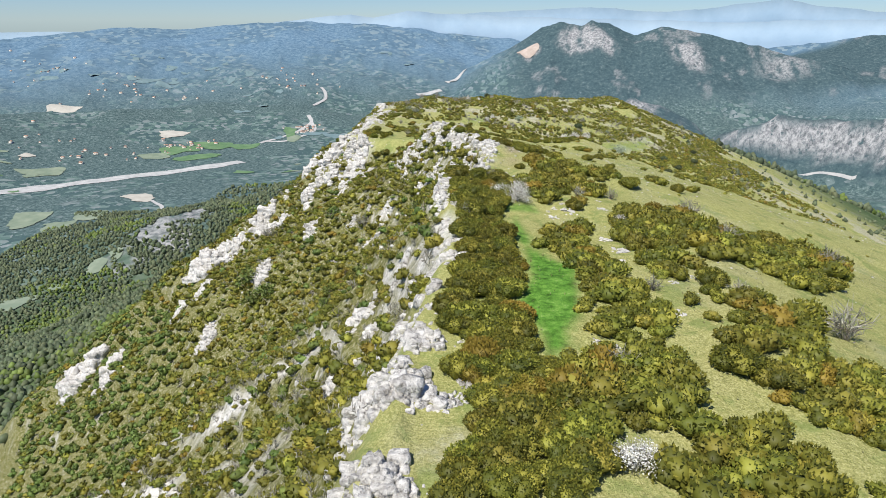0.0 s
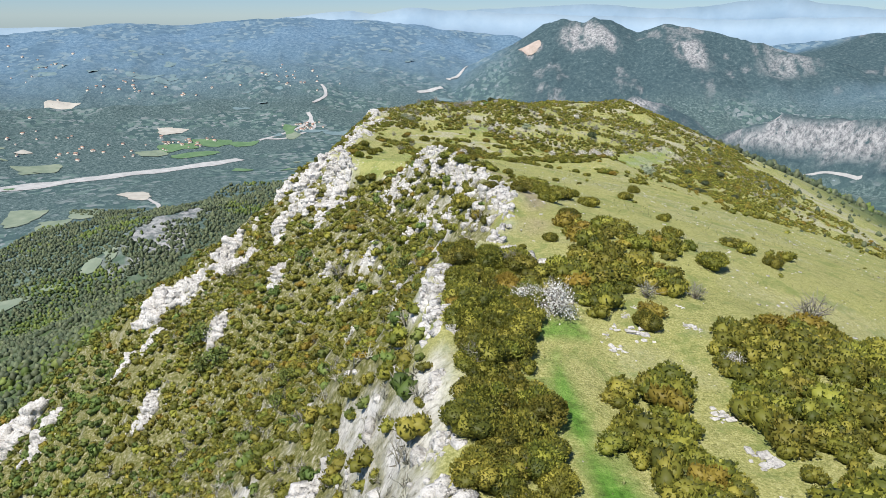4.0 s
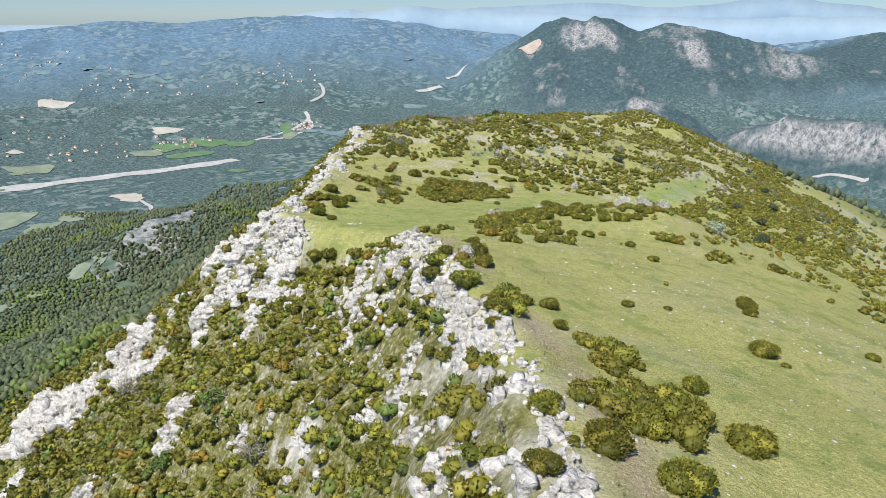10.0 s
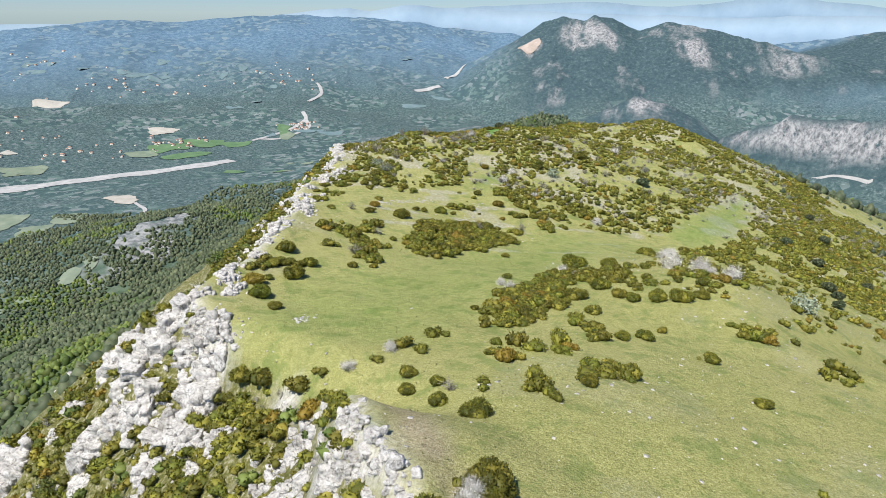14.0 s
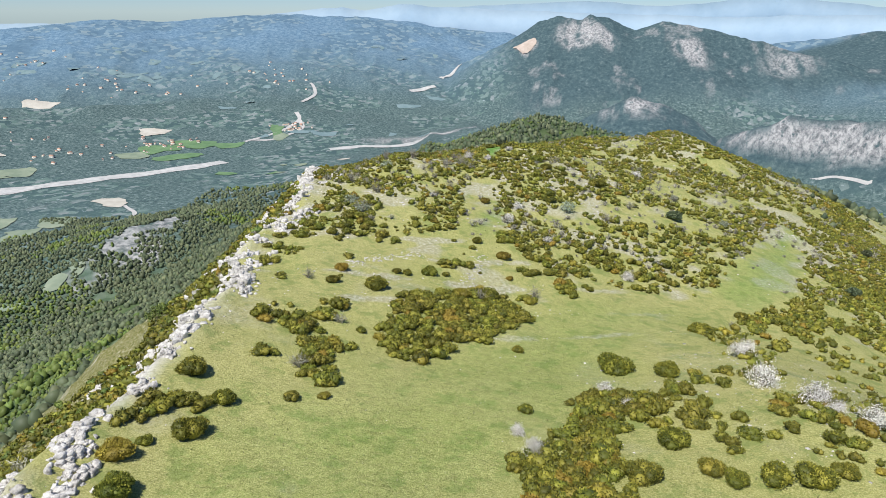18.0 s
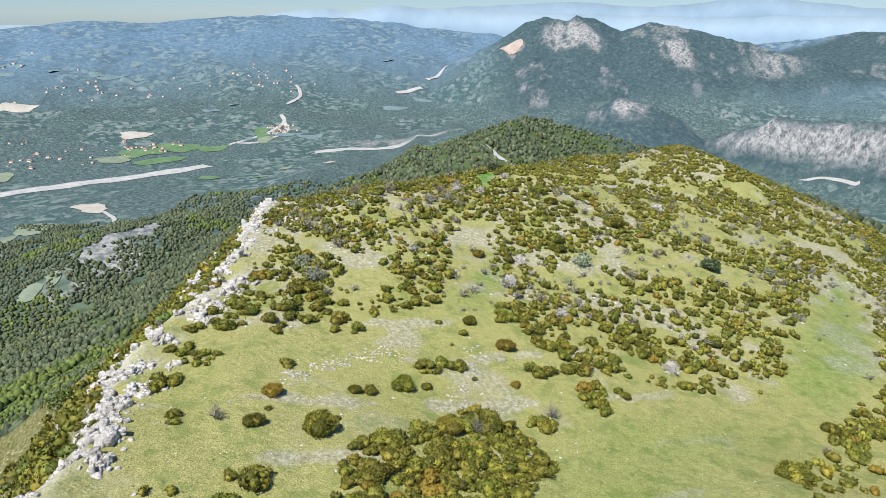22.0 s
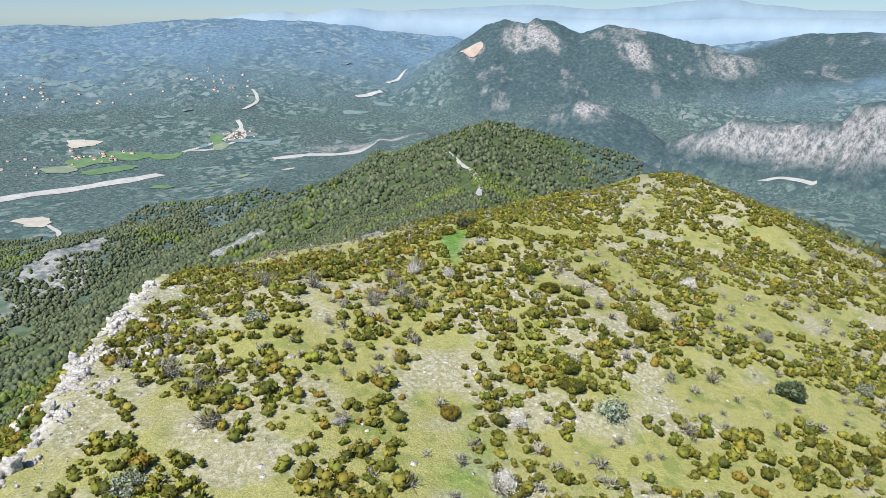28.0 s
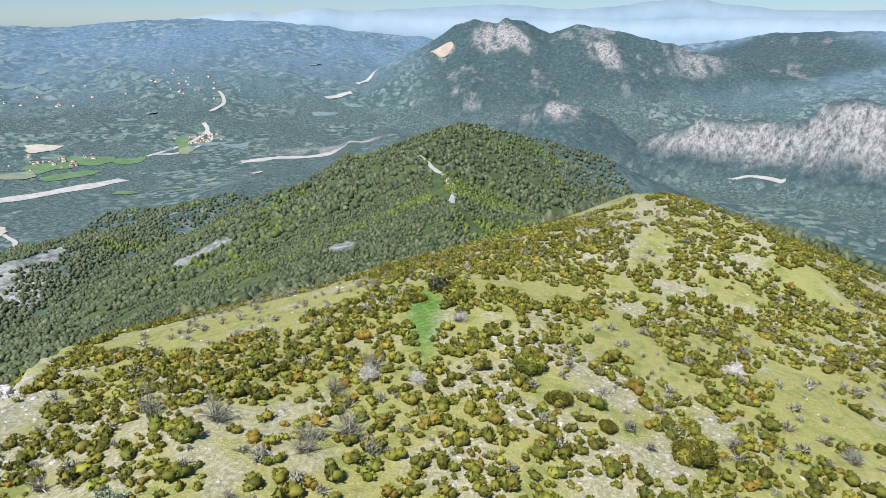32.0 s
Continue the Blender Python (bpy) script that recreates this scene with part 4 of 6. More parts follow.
thicket(0.92, (6.6, 118.3), (8.5, 117.2), (8.7, 111.7), (7.9, 110.6), (7.1, 112.6), (6.2, 113.5))
thicket(0.90, (10.6, 120.5), (13.1, 121.4), (15.3, 121.0), (13.9, 117.7), (11.6, 117.2), (10.1, 116.8))
thicket(0.75, (5.9, 126.1), (7.5, 125.5), (11.1, 126.9), (11.2, 123.2), (8.2, 119.3), (5.8, 117.6), (5.4, 120.5), (4.0, 121.4))
thicket(0.92, (5.1, 134.6), (10.7, 142.6), (14.7, 145.6), (12.8, 135.7), (9.8, 132.5), (7.1, 129.2), (4.3, 128.7))
thicket(0.90, (12.2, 132.5), (14.2, 132.8), (15.4, 128.6), (13.4, 125.9), (11.8, 128.4))
thicket(0.85, (-0.8, 125.9), (1.7, 128.0), (2.5, 125.9), (0.2, 121.8), (-3.4, 120.0), (-4.0, 121.8), (-1.5, 123.4))
thicket(0.92, (-9.3, 122.6), (-6.4, 121.9), (-5.7, 121.0), (-8.2, 120.9))
thicket(0.90, (-14.3, 124.7), (-11.6, 123.1), (-9.9, 119.1), (-12.6, 122.0))
thicket(0.75, (15.9, 152.2), (23.2, 155.1), (22.6, 146.7), (24.7, 143.9), (22.6, 141.1), (20.3, 144.8), (16.4, 145.6))
thicket(0.80, (51.4, 193.1), (61.9, 200.0), (56.9, 191.5), (44.0, 179.9), (28.1, 159.8), (35.5, 179.3))
thicket(0.80, (32.3, 130.2), (34.1, 128.3), (32.1, 126.7))
thicket(0.93, (-17.6, 143.0), (-17.4, 145.6), (-14.8, 147.5), (-12.8, 147.2), (-12.5, 145.2), (-14.6, 144.1), (-15.9, 142.0))
thicket(0.90, (-9.4, 152.6), (-8.8, 158.1), (-6.3, 160.5), (-4.1, 159.3), (-5.4, 154.9), (-5.3, 150.9), (-7.5, 151.5))
thicket(0.92, (-13.5, 154.2), (-11.2, 156.5), (-10.0, 155.3), (-11.7, 153.1))
thicket(0.85, (-14.5, 161.8), (-11.2, 165.5), (-7.3, 168.1), (-4.9, 166.4), (-6.6, 162.8), (-9.0, 159.4), (-11.0, 159.6), (-13.1, 160.2))
thicket(0.95, (-3.5, 169.1), (0.4, 173.4), (7.6, 179.6), (10.9, 178.4), (14.3, 174.3), (9.7, 166.8), (3.9, 162.4), (1.8, 157.4), (-1.1, 157.5), (-2.8, 161.0), (-2.1, 165.0))
thicket(0.85, (11.9, 181.3), (16.1, 181.7), (14.9, 178.0))
thicket(0.90, (17.5, 185.4), (21.1, 185.2), (19.5, 180.9))
thicket(0.90, (5.9, 142.5), (8.1, 145.4), (11.8, 148.9), (15.0, 153.3), (20.0, 152.5), (19.3, 149.2), (15.1, 145.9), (14.0, 142.3), (11.8, 140.5), (8.9, 137.1), (7.8, 138.3), (6.1, 140.3))
thicket(0.80, (20.8, 157.3), (24.2, 158.7), (29.1, 159.5), (43.6, 177.8), (46.0, 177.1), (29.8, 156.0), (23.3, 151.8), (21.7, 155.7))
thicket(0.85, (41.9, 184.6), (54.0, 194.6), (59.8, 198.7), (57.8, 188.0), (47.8, 177.8), (48.1, 183.5), (40.0, 179.0))
thicket(0.72, (19.4, 147.3), (23.9, 148.4), (29.5, 151.2), (33.3, 150.3), (38.5, 153.0), (28.6, 139.2), (26.1, 141.8), (25.2, 144.8), (21.0, 142.0), (20.0, 143.8))
thicket(0.80, (34.3, 196.0), (40.4, 198.8), (41.7, 197.6), (35.5, 194.5))
thicket(0.92, (-17.9, 176.2), (-16.9, 178.6), (-15.2, 178.3), (-14.8, 176.5), (-17.0, 175.5))
thicket(0.90, (-16.4, 180.3), (-14.2, 183.2), (-12.9, 181.8), (-15.0, 178.9))
thicket(0.90, (-15.1, 172.3), (-15.8, 174.6), (-14.6, 175.1), (-14.1, 173.7), (-12.1, 172.0), (-13.3, 170.9))
thicket(0.92, (1.7, 184.6), (4.5, 186.8), (7.3, 186.8), (7.0, 184.8), (3.9, 183.3), (2.2, 183.1))
thicket(0.88, (-11.8, 187.9), (-9.2, 187.9), (-7.7, 187.2), (-10.2, 186.3))
thicket(0.85, (-6.3, 189.7), (-2.6, 191.2), (-2.4, 189.8), (-5.1, 188.4))
thicket(0.80, (-2.7, 192.8), (1.4, 194.7), (-0.7, 192.8))
thicket(0.85, (13.8, 194.3), (17.7, 194.4), (20.6, 192.6), (21.9, 189.4), (19.9, 182.7), (18.5, 181.2), (17.1, 184.4), (16.7, 189.8), (14.0, 192.3))
thicket(0.85, (13.0, 189.0), (16.5, 188.7), (16.1, 186.9), (13.1, 186.5))
thicket(0.80, (12.3, 181.5), (15.0, 181.6), (15.0, 179.4), (13.4, 177.9), (11.6, 179.6))
thicket(0.92, (10.4, 199.1), (16.3, 202.6), (18.2, 199.6), (14.0, 195.9), (11.3, 196.1))
thicket(0.75, (23.6, 206.6), (30.5, 207.0), (36.9, 205.7), (45.0, 208.1), (57.1, 213.5), (50.3, 203.7), (46.2, 203.8), (39.5, 204.0), (29.1, 194.2), (25.9, 193.4), (23.5, 199.0))
thicket(0.80, (29.2, 211.9), (37.5, 216.5), (45.9, 217.9), (55.2, 220.0), (59.7, 216.2), (50.0, 210.7), (37.7, 207.9), (28.7, 207.8))
thicket(0.90, (33.5, 195.5), (37.4, 196.8), (36.0, 193.8), (33.3, 193.0))
thicket(0.85, (-17.3, 189.8), (-13.4, 191.2), (-13.1, 187.0), (-15.6, 186.1))
thicket(0.92, (-12.8, 215.7), (-9.4, 217.1), (-5.4, 213.9), (-3.8, 211.3), (-5.8, 210.8), (-8.9, 212.8), (-11.7, 213.7))
thicket(0.85, (-16.7, 214.2), (-13.6, 213.8), (-12.9, 211.1), (-15.5, 212.2))
thicket(0.85, (-4.7, 209.1), (-2.0, 209.6), (1.1, 209.9), (0.6, 208.2), (-4.1, 208.1))
thicket(0.80, (-13.7, 231.8), (-7.1, 225.9), (-2.0, 223.7), (0.7, 224.3), (-0.8, 220.8), (-4.1, 219.5), (-8.3, 221.1), (-11.9, 224.5))
thicket(0.75, (-5.7, 219.0), (1.2, 218.0), (7.2, 219.1), (7.1, 215.3), (3.1, 213.8), (-1.7, 214.9), (-4.3, 216.3))
thicket(0.75, (-3.8, 236.9), (3.1, 236.4), (7.7, 234.1), (12.4, 229.9), (7.4, 225.4), (2.4, 228.1), (-2.0, 232.0))
thicket(0.75, (2.6, 223.8), (10.5, 225.9), (16.8, 226.6), (16.0, 222.0), (10.1, 221.1), (4.5, 220.8))
thicket(0.85, (11.9, 265.1), (16.2, 266.5), (21.3, 266.5), (21.6, 258.3), (17.9, 253.8), (13.5, 247.5), (14.5, 243.5), (12.3, 241.6), (11.0, 250.6))
thicket(0.60, (77.4, 234.8), (113.3, 273.4), (128.2, 246.1), (57.0, 143.9), (70.2, 172.0), (72.9, 196.0), (62.7, 200.6))
thicket(0.50, (52.6, 197.2), (80.5, 224.4), (86.7, 199.4), (106.5, 196.4), (46.6, 112.6), (44.0, 117.3), (44.2, 137.3), (33.0, 136.4))
thicket(0.65, (79.1, 237.1), (113.2, 267.8), (110.5, 232.4), (64.2, 165.4), (65.5, 179.1), (65.7, 193.9), (65.4, 207.3))


def scatter(x0, x1, y0, y1, gap, g):
    nx, ny = int((x1 - x0) / gap), int((y1 - y0) / gap)
    xx, yy = np.meshgrid(np.arange(nx), np.arange(ny))
    x = x0 + (xx.ravel() + g.uniform(0.05, 0.95, nx * ny)) * gap
    y = y0 + (yy.ravel() + g.uniform(0.05, 0.95, nx * ny)) * gap
    return x, y


g = np.random.default_rng(11)
HAWTHORNS = (
    (6.6, 18.8, 0.9), (13.9, 48.9, 0.6), (6.2, 53.1, 1.3), (4.8, 53.8, 0.9), (1.4, 55.8, 0.5), (2.7, 101.5, 0.7), (31.2, 162.6, 1.4), (30, 148.9, 1.3), (-1.8, 122.6, 0.6), (-4.4, 120.6, 0.6), (2.9, 102.5, 0.6), (28.5, 153.5, 1.4),
    (30.3, 147.1, 0.8), (8.7, 143.1, 0.8), (7.9, 145.4, 0.6), (16.8, 150.4, 0.6), (31.9, 145.3, 1.2), (29, 192.2, 1), (18.8, 199.5, 0.7), (8.8, 241, 1.1), (12.8, 239.9, 0.9), (18.4, 252.4, 0.9), (23.1, 222.5, 1), (15.9, 213.4, 1),
    (1.8, 210.5, 0.6), (15.9, 153.4, 0.8), (13.6, 205.8, 1.1), (45.1, 245.2, 1.3),
)
GREYS = (
    (22.2, 32, 1.7), (1.7, 47.1, 0.8), (1.9, 29.9, 0.6), (8, 25.6, 0.8), (11.9, 34, 0.7), (17, 34.2, 0.7), (23, 58.2, 1.5), (22, 47.9, 1.1), (30.2, 47.5, 1.4), (4.6, 58.3, 0.9), (12, 56.2, 0.8), (15.2, 57.2, 0.8),
    (-12.5, 97.6, 1.6), (-34.7, 121.1, 1.9), (2.2, 115.6, 0.6), (-6.4, 163.3, 0.8), (7.4, 176.6, 1), (14.3, 180.9, 1), (-8.4, 199.7, 1.4), (16.9, 202.5, 0.9), (-11.3, 172.7, 0.9), (4.3, 230.6, 1.2), (9, 242.3, 1.5), (7.1, 232.4, 1.7),
    (4.4, 232.1, 1.2), (-7.7, 236.3, 1.5), (-9.4, 214.7, 1), (38.4, 233.3, 1), (37.7, 222.8, 1.2), (31.2, 214.2, 1.1), (-7.1, 209.5, 1.2), (8.7, 230.5, 1.1), (8.6, 142, 0.8), (-8.3, 153.7, 1), (38.9, 180.4, 0.7), (-0.1, 225.6, 0.8),
    (11, 214.1, 0.7), (-12.2, 217, 1.5), (49.5, 233.1, 1.1), (2.3, 210.8, 0.9), (5.9, 238.7, 1.2), (-2.4, 233.9, 1.6),
)
PALES = ((39.5, 144.2, 1.7), (25.0, 215.5, 1.6), (-6.9, 225.5, 1.2), (49.8, 233.6, 1.0), (-8.4, 199.4, 1.2), (-10.5, 203.0, 1.2), (56.9, 225.7, 1.1))
GREENS = (
    (-29.2, 97.1, 2), (-14.7, 78, 1.2), (-4, 84.4, 0.9), (-30.4, 126.2, 0.9), (-14.6, 73.5, 1), (-31.4, 98.3, 1.9), (-4.8, 100.6, 0.9), (-3.5, 83.9, 0.9), (-22.1, 102.6, 1.1), (-45.7, 209.7, 1.8), (-44.3, 209.9, 1.5), (-33.7, 104.1, 2.2),
    (-18.7, 105.7, 1.3),
)
PINES = ((46.1, 222.4, 1.4), (17.5, 263.1, 1.4), (53.7, 160.2, 0.9), (60.0, 170.0, 1.0), (66.0, 182.0, 1.2), (72.0, 196.0, 1.1), (78.0, 190.0, 1.0), (84.0, 215.0, 1.3), (90.0, 232.0, 1.3), (70.5, 205.0, 1.2))
CRAGS_SOUTH = (
    (-78.4, 123.5, 6.2), (-66.5, 116.7, 3.2), (-65.4, 110, 3), (-47.1, 114.4, 1.7), (-22.8, 105.3, 1.5), (-32.1, 104.7, 2), (-39.7, 99.4, 1.8), (-40.5, 96.3, 1.4), (-18.4, 124.2, 2.4), (-7.1, 49.5, 1.5), (-5.6, 45.9, 1), (-7.9, 47.1, 0.6),
    (-3.7, 47.8, 0.6), (-8.3, 41.4, 1), (-6.1, 50.3, 0.7), (-50.5, 111.4, 1.6), (-18.9, 120.4, 1.6), (-23.2, 109.8, 1.8), (-46, 116.4, 2), (-51.5, 116.9, 1.7), (-17.2, 95.1, 0.6), (-14.6, 100.6, 0.8), (-7, 87.9, 0.5), (-38.8, 96.3, 1.7),
    (-7.7, 74.1, 0.4), (-9.1, 96.1, 0.5), (-3.7, 91.9, 0.8), (-1.8, 91.5, 1.1), (-4.8, 104.4, 0.9), (-3.7, 70.4, 0.5), (-18.5, 117.8, 0.9), (-16.4, 121.8, 1.8), (-13.4, 120.4, 1.2), (-49.6, 113.9, 1.5), (-30.7, 103.3, 2.3), (-6.2, 103.9, 0.9),
    (-7.4, 109.4, 0.8), (-11.9, 100, 0.5), (-11.5, 92.3, 0.6), (-10.1, 92, 0.6), (-4.7, 83.7, 0.4), (-3, 102.9, 0.6), (-32.3, 124.9, 1.7), (-18.9, 116.5, 0.8), (-42.8, 124.9, 1.9), (-14.9, 118.3, 0.8), (-6.5, 109.9, 1), (-6.7, 106.5, 0.8),
    (-13.4, 118.6, 0.8), (-6.1, 112.5, 0.8), (-6.2, 102.5, 0.6), (-10.4, 108.8, 0.4), (-25.4, 112.3, 1.3), (-5.8, 113.6, 1), (-7, 112.6, 0.9), (-5, 109.4, 0.9), (-8.1, 111.7, 0.5),
)
CRAGS_SPUR = (
    (-50.3, 128.1, 4.9), (-37.5, 130.6, 3.6), (-37, 126.3, 2.9), (-27.7, 136.1, 3), (-21.7, 132.7, 2.9), (-27.4, 128.1, 2), (-17, 126.7, 2.6), (-21.9, 127.2, 2.2), (-35, 125.7, 1.7), (-45.6, 127.2, 3), (-16.2, 128.9, 2), (-24.6, 127.9, 1.5),
    (-26.9, 125.5, 1.7), (-33.3, 135.5, 1.2), (-42.4, 127.1, 2.2), (-23.8, 130.8, 2.4), (-18.2, 129, 1.5), (-18.7, 130.7, 1.6), (-16.2, 125, 1.4), (-18.5, 139.4, 0.9), (-33, 131.7, 0.7), (-17.8, 147.4, 0.8), (-19.3, 141.2, 0.9), (-17.9, 140.1, 0.8),
    (-17.2, 137.7, 1.1), (-17.2, 136.1, 0.9),
)
CRAGS_NORTH = (
    (-114.6, 272.6, 4.5), (-86.6, 219.3, 3.5), (-22.8, 158.2, 1.2), (-20.1, 156.8, 1), (-19.6, 173.2, 1.2), (-94.6, 214.3, 2.3), (-18.1, 159.5, 1.4), (-17.9, 156.2, 1.4), (-17, 169.1, 1.3), (-16.2, 166.2, 1), (-19.4, 204.4, 2), (-16.3, 197.1, 1.5),
    (-17.9, 190.4, 1.2), (-19.4, 184.5, 1), (-19.4, 179.6, 0.8), (-25.5, 178.5, 0.8), (-34.2, 172.5, 1.5), (-40.6, 180, 1.2), (-146.5, 337.3, 4.7), (-134.9, 309.1, 3.8), (-132.6, 296.3, 2.7), (-119, 267.5, 4), (-17.8, 152.4, 0.7), (-20.2, 218.2, 1.4),
    (-19, 222, 1.1), (-15.4, 222.6, 1.1), (-26.9, 221.4, 1.6), (-26.6, 214.4, 1.4), (-21, 195.6, 1.1), (-20.3, 192.7, 0.6), (-16.7, 195.7, 1.3), (-17, 191.9, 1.1), (-17, 189, 0.6), (-21.4, 186.1, 1.3), (-34.7, 205.3, 1.8), (-23, 181.7, 1.4),
    (-24.2, 181.3, 1.1), (-18.3, 175.3, 0.9), (-18.3, 173.3, 1.1), (-17.7, 171.1, 1), (-17.3, 176.4, 0.9), (-17.1, 180.1, 0.6), (-25.2, 181.1, 0.6), (-15.9, 198.3, 1.1), (-21.2, 231.3, 1.8), (-19.1, 230.9, 1.4), (-15.6, 228.4, 1), (-18.8, 225.5, 1.3),
    (-15.2, 221, 1.4), (-20.6, 223.6, 1.1), (-21.1, 221.8, 1), (-19.8, 216, 0.9), (-17.3, 216.4, 0.7), (-13.1, 221.1, 0.8), (-21.2, 228.9, 0.9),
)
CRAGS_BLUFF = ((-26, 242, 2.8), (-27, 246, 2.6), (-29, 243.5, 2.6), (-32, 246, 2.4), (-35, 247, 2.4), (-24.5, 238, 2.0), (-30, 250, 2.2), (-23, 234, 1.6), (-26, 250, 1.8))
CRAGS = CRAGS_SOUTH + CRAGS_SPUR + CRAGS_NORTH + CRAGS_BLUFF
LEDGES = (
    (-3.4, 24.8, 1.2), (-3.5, 21.9, 1.1), (-3.1, 17.8, 0.9), (-2, 18.1, 0.8), (-1.6, 16.9, 0.8), (-1.6, 24.5, 0.7), (-3.1, 36.3, 0.9), (-1.3, 28.1, 1), (-3.3, 33, 1.4), (-3.1, 26.8, 1.2), (-1.6, 22.9, 1.1), (-2.5, 22.9, 0.8),
    (0.4, 22.8, 0.5), (1, 23.7, 0.4), (-0.6, 27.7, 0.7), (-0.1, 22.6, 0.5), (-3.6, 27.1, 0.7), (0.1, 68.6, 0.9), (0.2, 57.7, 0.8), (-0.1, 55.9, 0.7), (-0.3, 54.3, 0.5), (-0.2, 52.8, 0.4), (0.6, 52, 0.6), (0.1, 51.1, 0.5),
    (1.4, 50.2, 0.5), (4.5, 61.1, 0.5), (5.6, 60, 0.3), (6.5, 59.3, 0.3), (8, 58.4, 0.3), (3.9, 63, 0.4), (0.1, 54.1, 0.6), (-0.3, 52.2, 0.4), (0.1, 46.3, 0.5), (0.3, 42, 0.6), (0.6, 39.4, 0.6), (0.6, 37.8, 0.4),
    (-1.1, 38.8, 0.6), (-0.8, 34.1, 0.5), (-0.9, 31.5, 0.4), (-1.5, 31.5, 0.4),
)
clear = lambda x, y: lush_share(x, y, 0.7) < 0.5
spots = []
for share, outline in THICKETS:
    lo, hi = outline.min(0), outline.max(0)
    wide = (hi - lo).max() > 38
    small = (hi - lo).min() < 5
    x, y = scatter(lo[0] - 1, hi[0] + 1, lo[1] - 1, hi[1] + 1, 0.95 if share > 0.8 else 1.15, g)
    wob = (0.8 if small else 2.0 if (hi - lo).min() < 12 else 4.0) * (fbm(x, y, 4.0, 3, 140) - 0.5)
    r = (0.42 + 0.55 * g.uniform(0, 1, len(x)) ** 1.3) * (0.8 if wide else 1.0) * (1.2 if hi[1] < 70 else 1.0)
    ok = (depth_in(x + wob, y - wob, outline) > (0.1 if hi[1] < 64 else 0.45) * r) & clear(x, y)
    ok &= (0.6 * fbm(x, y, 5.0, 3, 141) + 0.4 * g.uniform(0, 1, len(x))) < (0.1 + 0.6 * share if share < 0.9 else 1.2)
    spots.append(np.stack([x, y, r], 1)[ok])
# the far hillside: scattered clumps with bare strips between
x, y = scatter(-30, 125, 182, 335, 0.98, g)
d = x - edge_x(y)
clump = 0.45 * fbm(x - 0.5 * y, y + 0.3 * x, 13, 3, 150) + 0.55 * fbm(x, y, 4.2, 2, 151)
covered = np.zeros(len(x), bool)
for share, outline in THICKETS:
    if share > 0.74:
        covered |= in_outline(x, y, outline)
strip = (np.abs(x - (8 + 0.06 * (y - 190))) < 2.6) & (y < 224)
meadow = in_outline(x, y, np.array(((-16, 184), (-8, 189), (4, 197), (11, 208), (14, 207), (11, 196), (20, 190), (30, 188), (44, 196), (58, 216), (74, 238), (76, 230), (56, 196), (52, 176), (10, 178)), float))
bald = in_outline(x, y, np.array(((-24, 268), (-8, 252), (4, 262), (10, 285), (-10, 292), (-28, 285)), float))
ok = (d > 2) & ~covered & ~strip & ~meadow & ~bald & clear(x, y) & (clump > 0.452 + 0.045 * smooth(x, 26, 80) - 0.015 * smooth(y, 225, 250)) & (g.uniform(0, 1, len(x)) < 0.86)
spots.append(np.stack([x, y, 0.28 + 0.66 * g.uniform(0, 1, len(x)) ** 1.7], 1)[ok])
# lone small shrubs on the pasture
x, y = scatter(4, 90, 55, 195, 6.5, g)
ok = g.uniform(0, 1, len(x)) < 0.22 * (0.4 + smooth(x, 15, 40))
spots.append(np.stack([x, y, g.uniform(0.2, 0.5, len(x))], 1)[ok])
spots = np.concatenate(spots)
SLABS = (
    (10.6, 51.9, 1.1), (9, 50.5, 0.6), (11.8, 45, 0.7), (12, 41.9, 0.8), (11.6, 39.4, 0.5), (12.4, 31, 0.5), (7.3, 27.7, 0.4), (8.1, 27.4, 0.4), (0.9, 27.8, 0.3), (13.6, 35.4, 0.4), (15.2, 36.5, 0.3), (11, 54.9, 0.3),
    (10.2, 53.8, 0.4), (9.3, 52.4, 0.4), (8.7, 51.7, 0.3), (13.3, 53, 0.5), (13.7, 52.6, 0.3), (13.7, 55.4, 0.3), (11.4, 52.4, 0.3),
)
for bx, by, br in SLABS + LEDGES:
    spots = spots[np.hypot(spots[:, 0] - bx, spots[:, 1] - by) > br + 0.35 * spots[:, 2]]
LONE_SOUTH = (
    (13.4, 26.2, 1.3), (14.8, 25.1, 1.1), (16, 35.7, 1), (15.3, 34.1, 0.6), (11.1, 52.8, 0.8), (18.8, 71.8, 0.9), (18.6, 63.3, 1.2), (7.6, 63.5, 0.6), (5.5, 61.7, 0.3), (25.1, 67.6, 0.8), (4.4, 75, 0.7), (7.1, 77.3, 1),
    (9.2, 79.5, 1), (9.4, 75.8, 1), (13.4, 85.2, 0.7), (13.7, 80.1, 1.1), (20.9, 93.2, 0.9), (10, 69.6, 1), (5.7, 76.8, 0.3), (20.7, 79.4, 0.7), (21.6, 91.8, 0.3), (5.1, 79.2, 0.8), (12.7, 69.3, 1.1), (7.7, 94.3, 0.6),
    (7.8, 90.8, 0.5), (3.9, 88.9, 0.5),
)
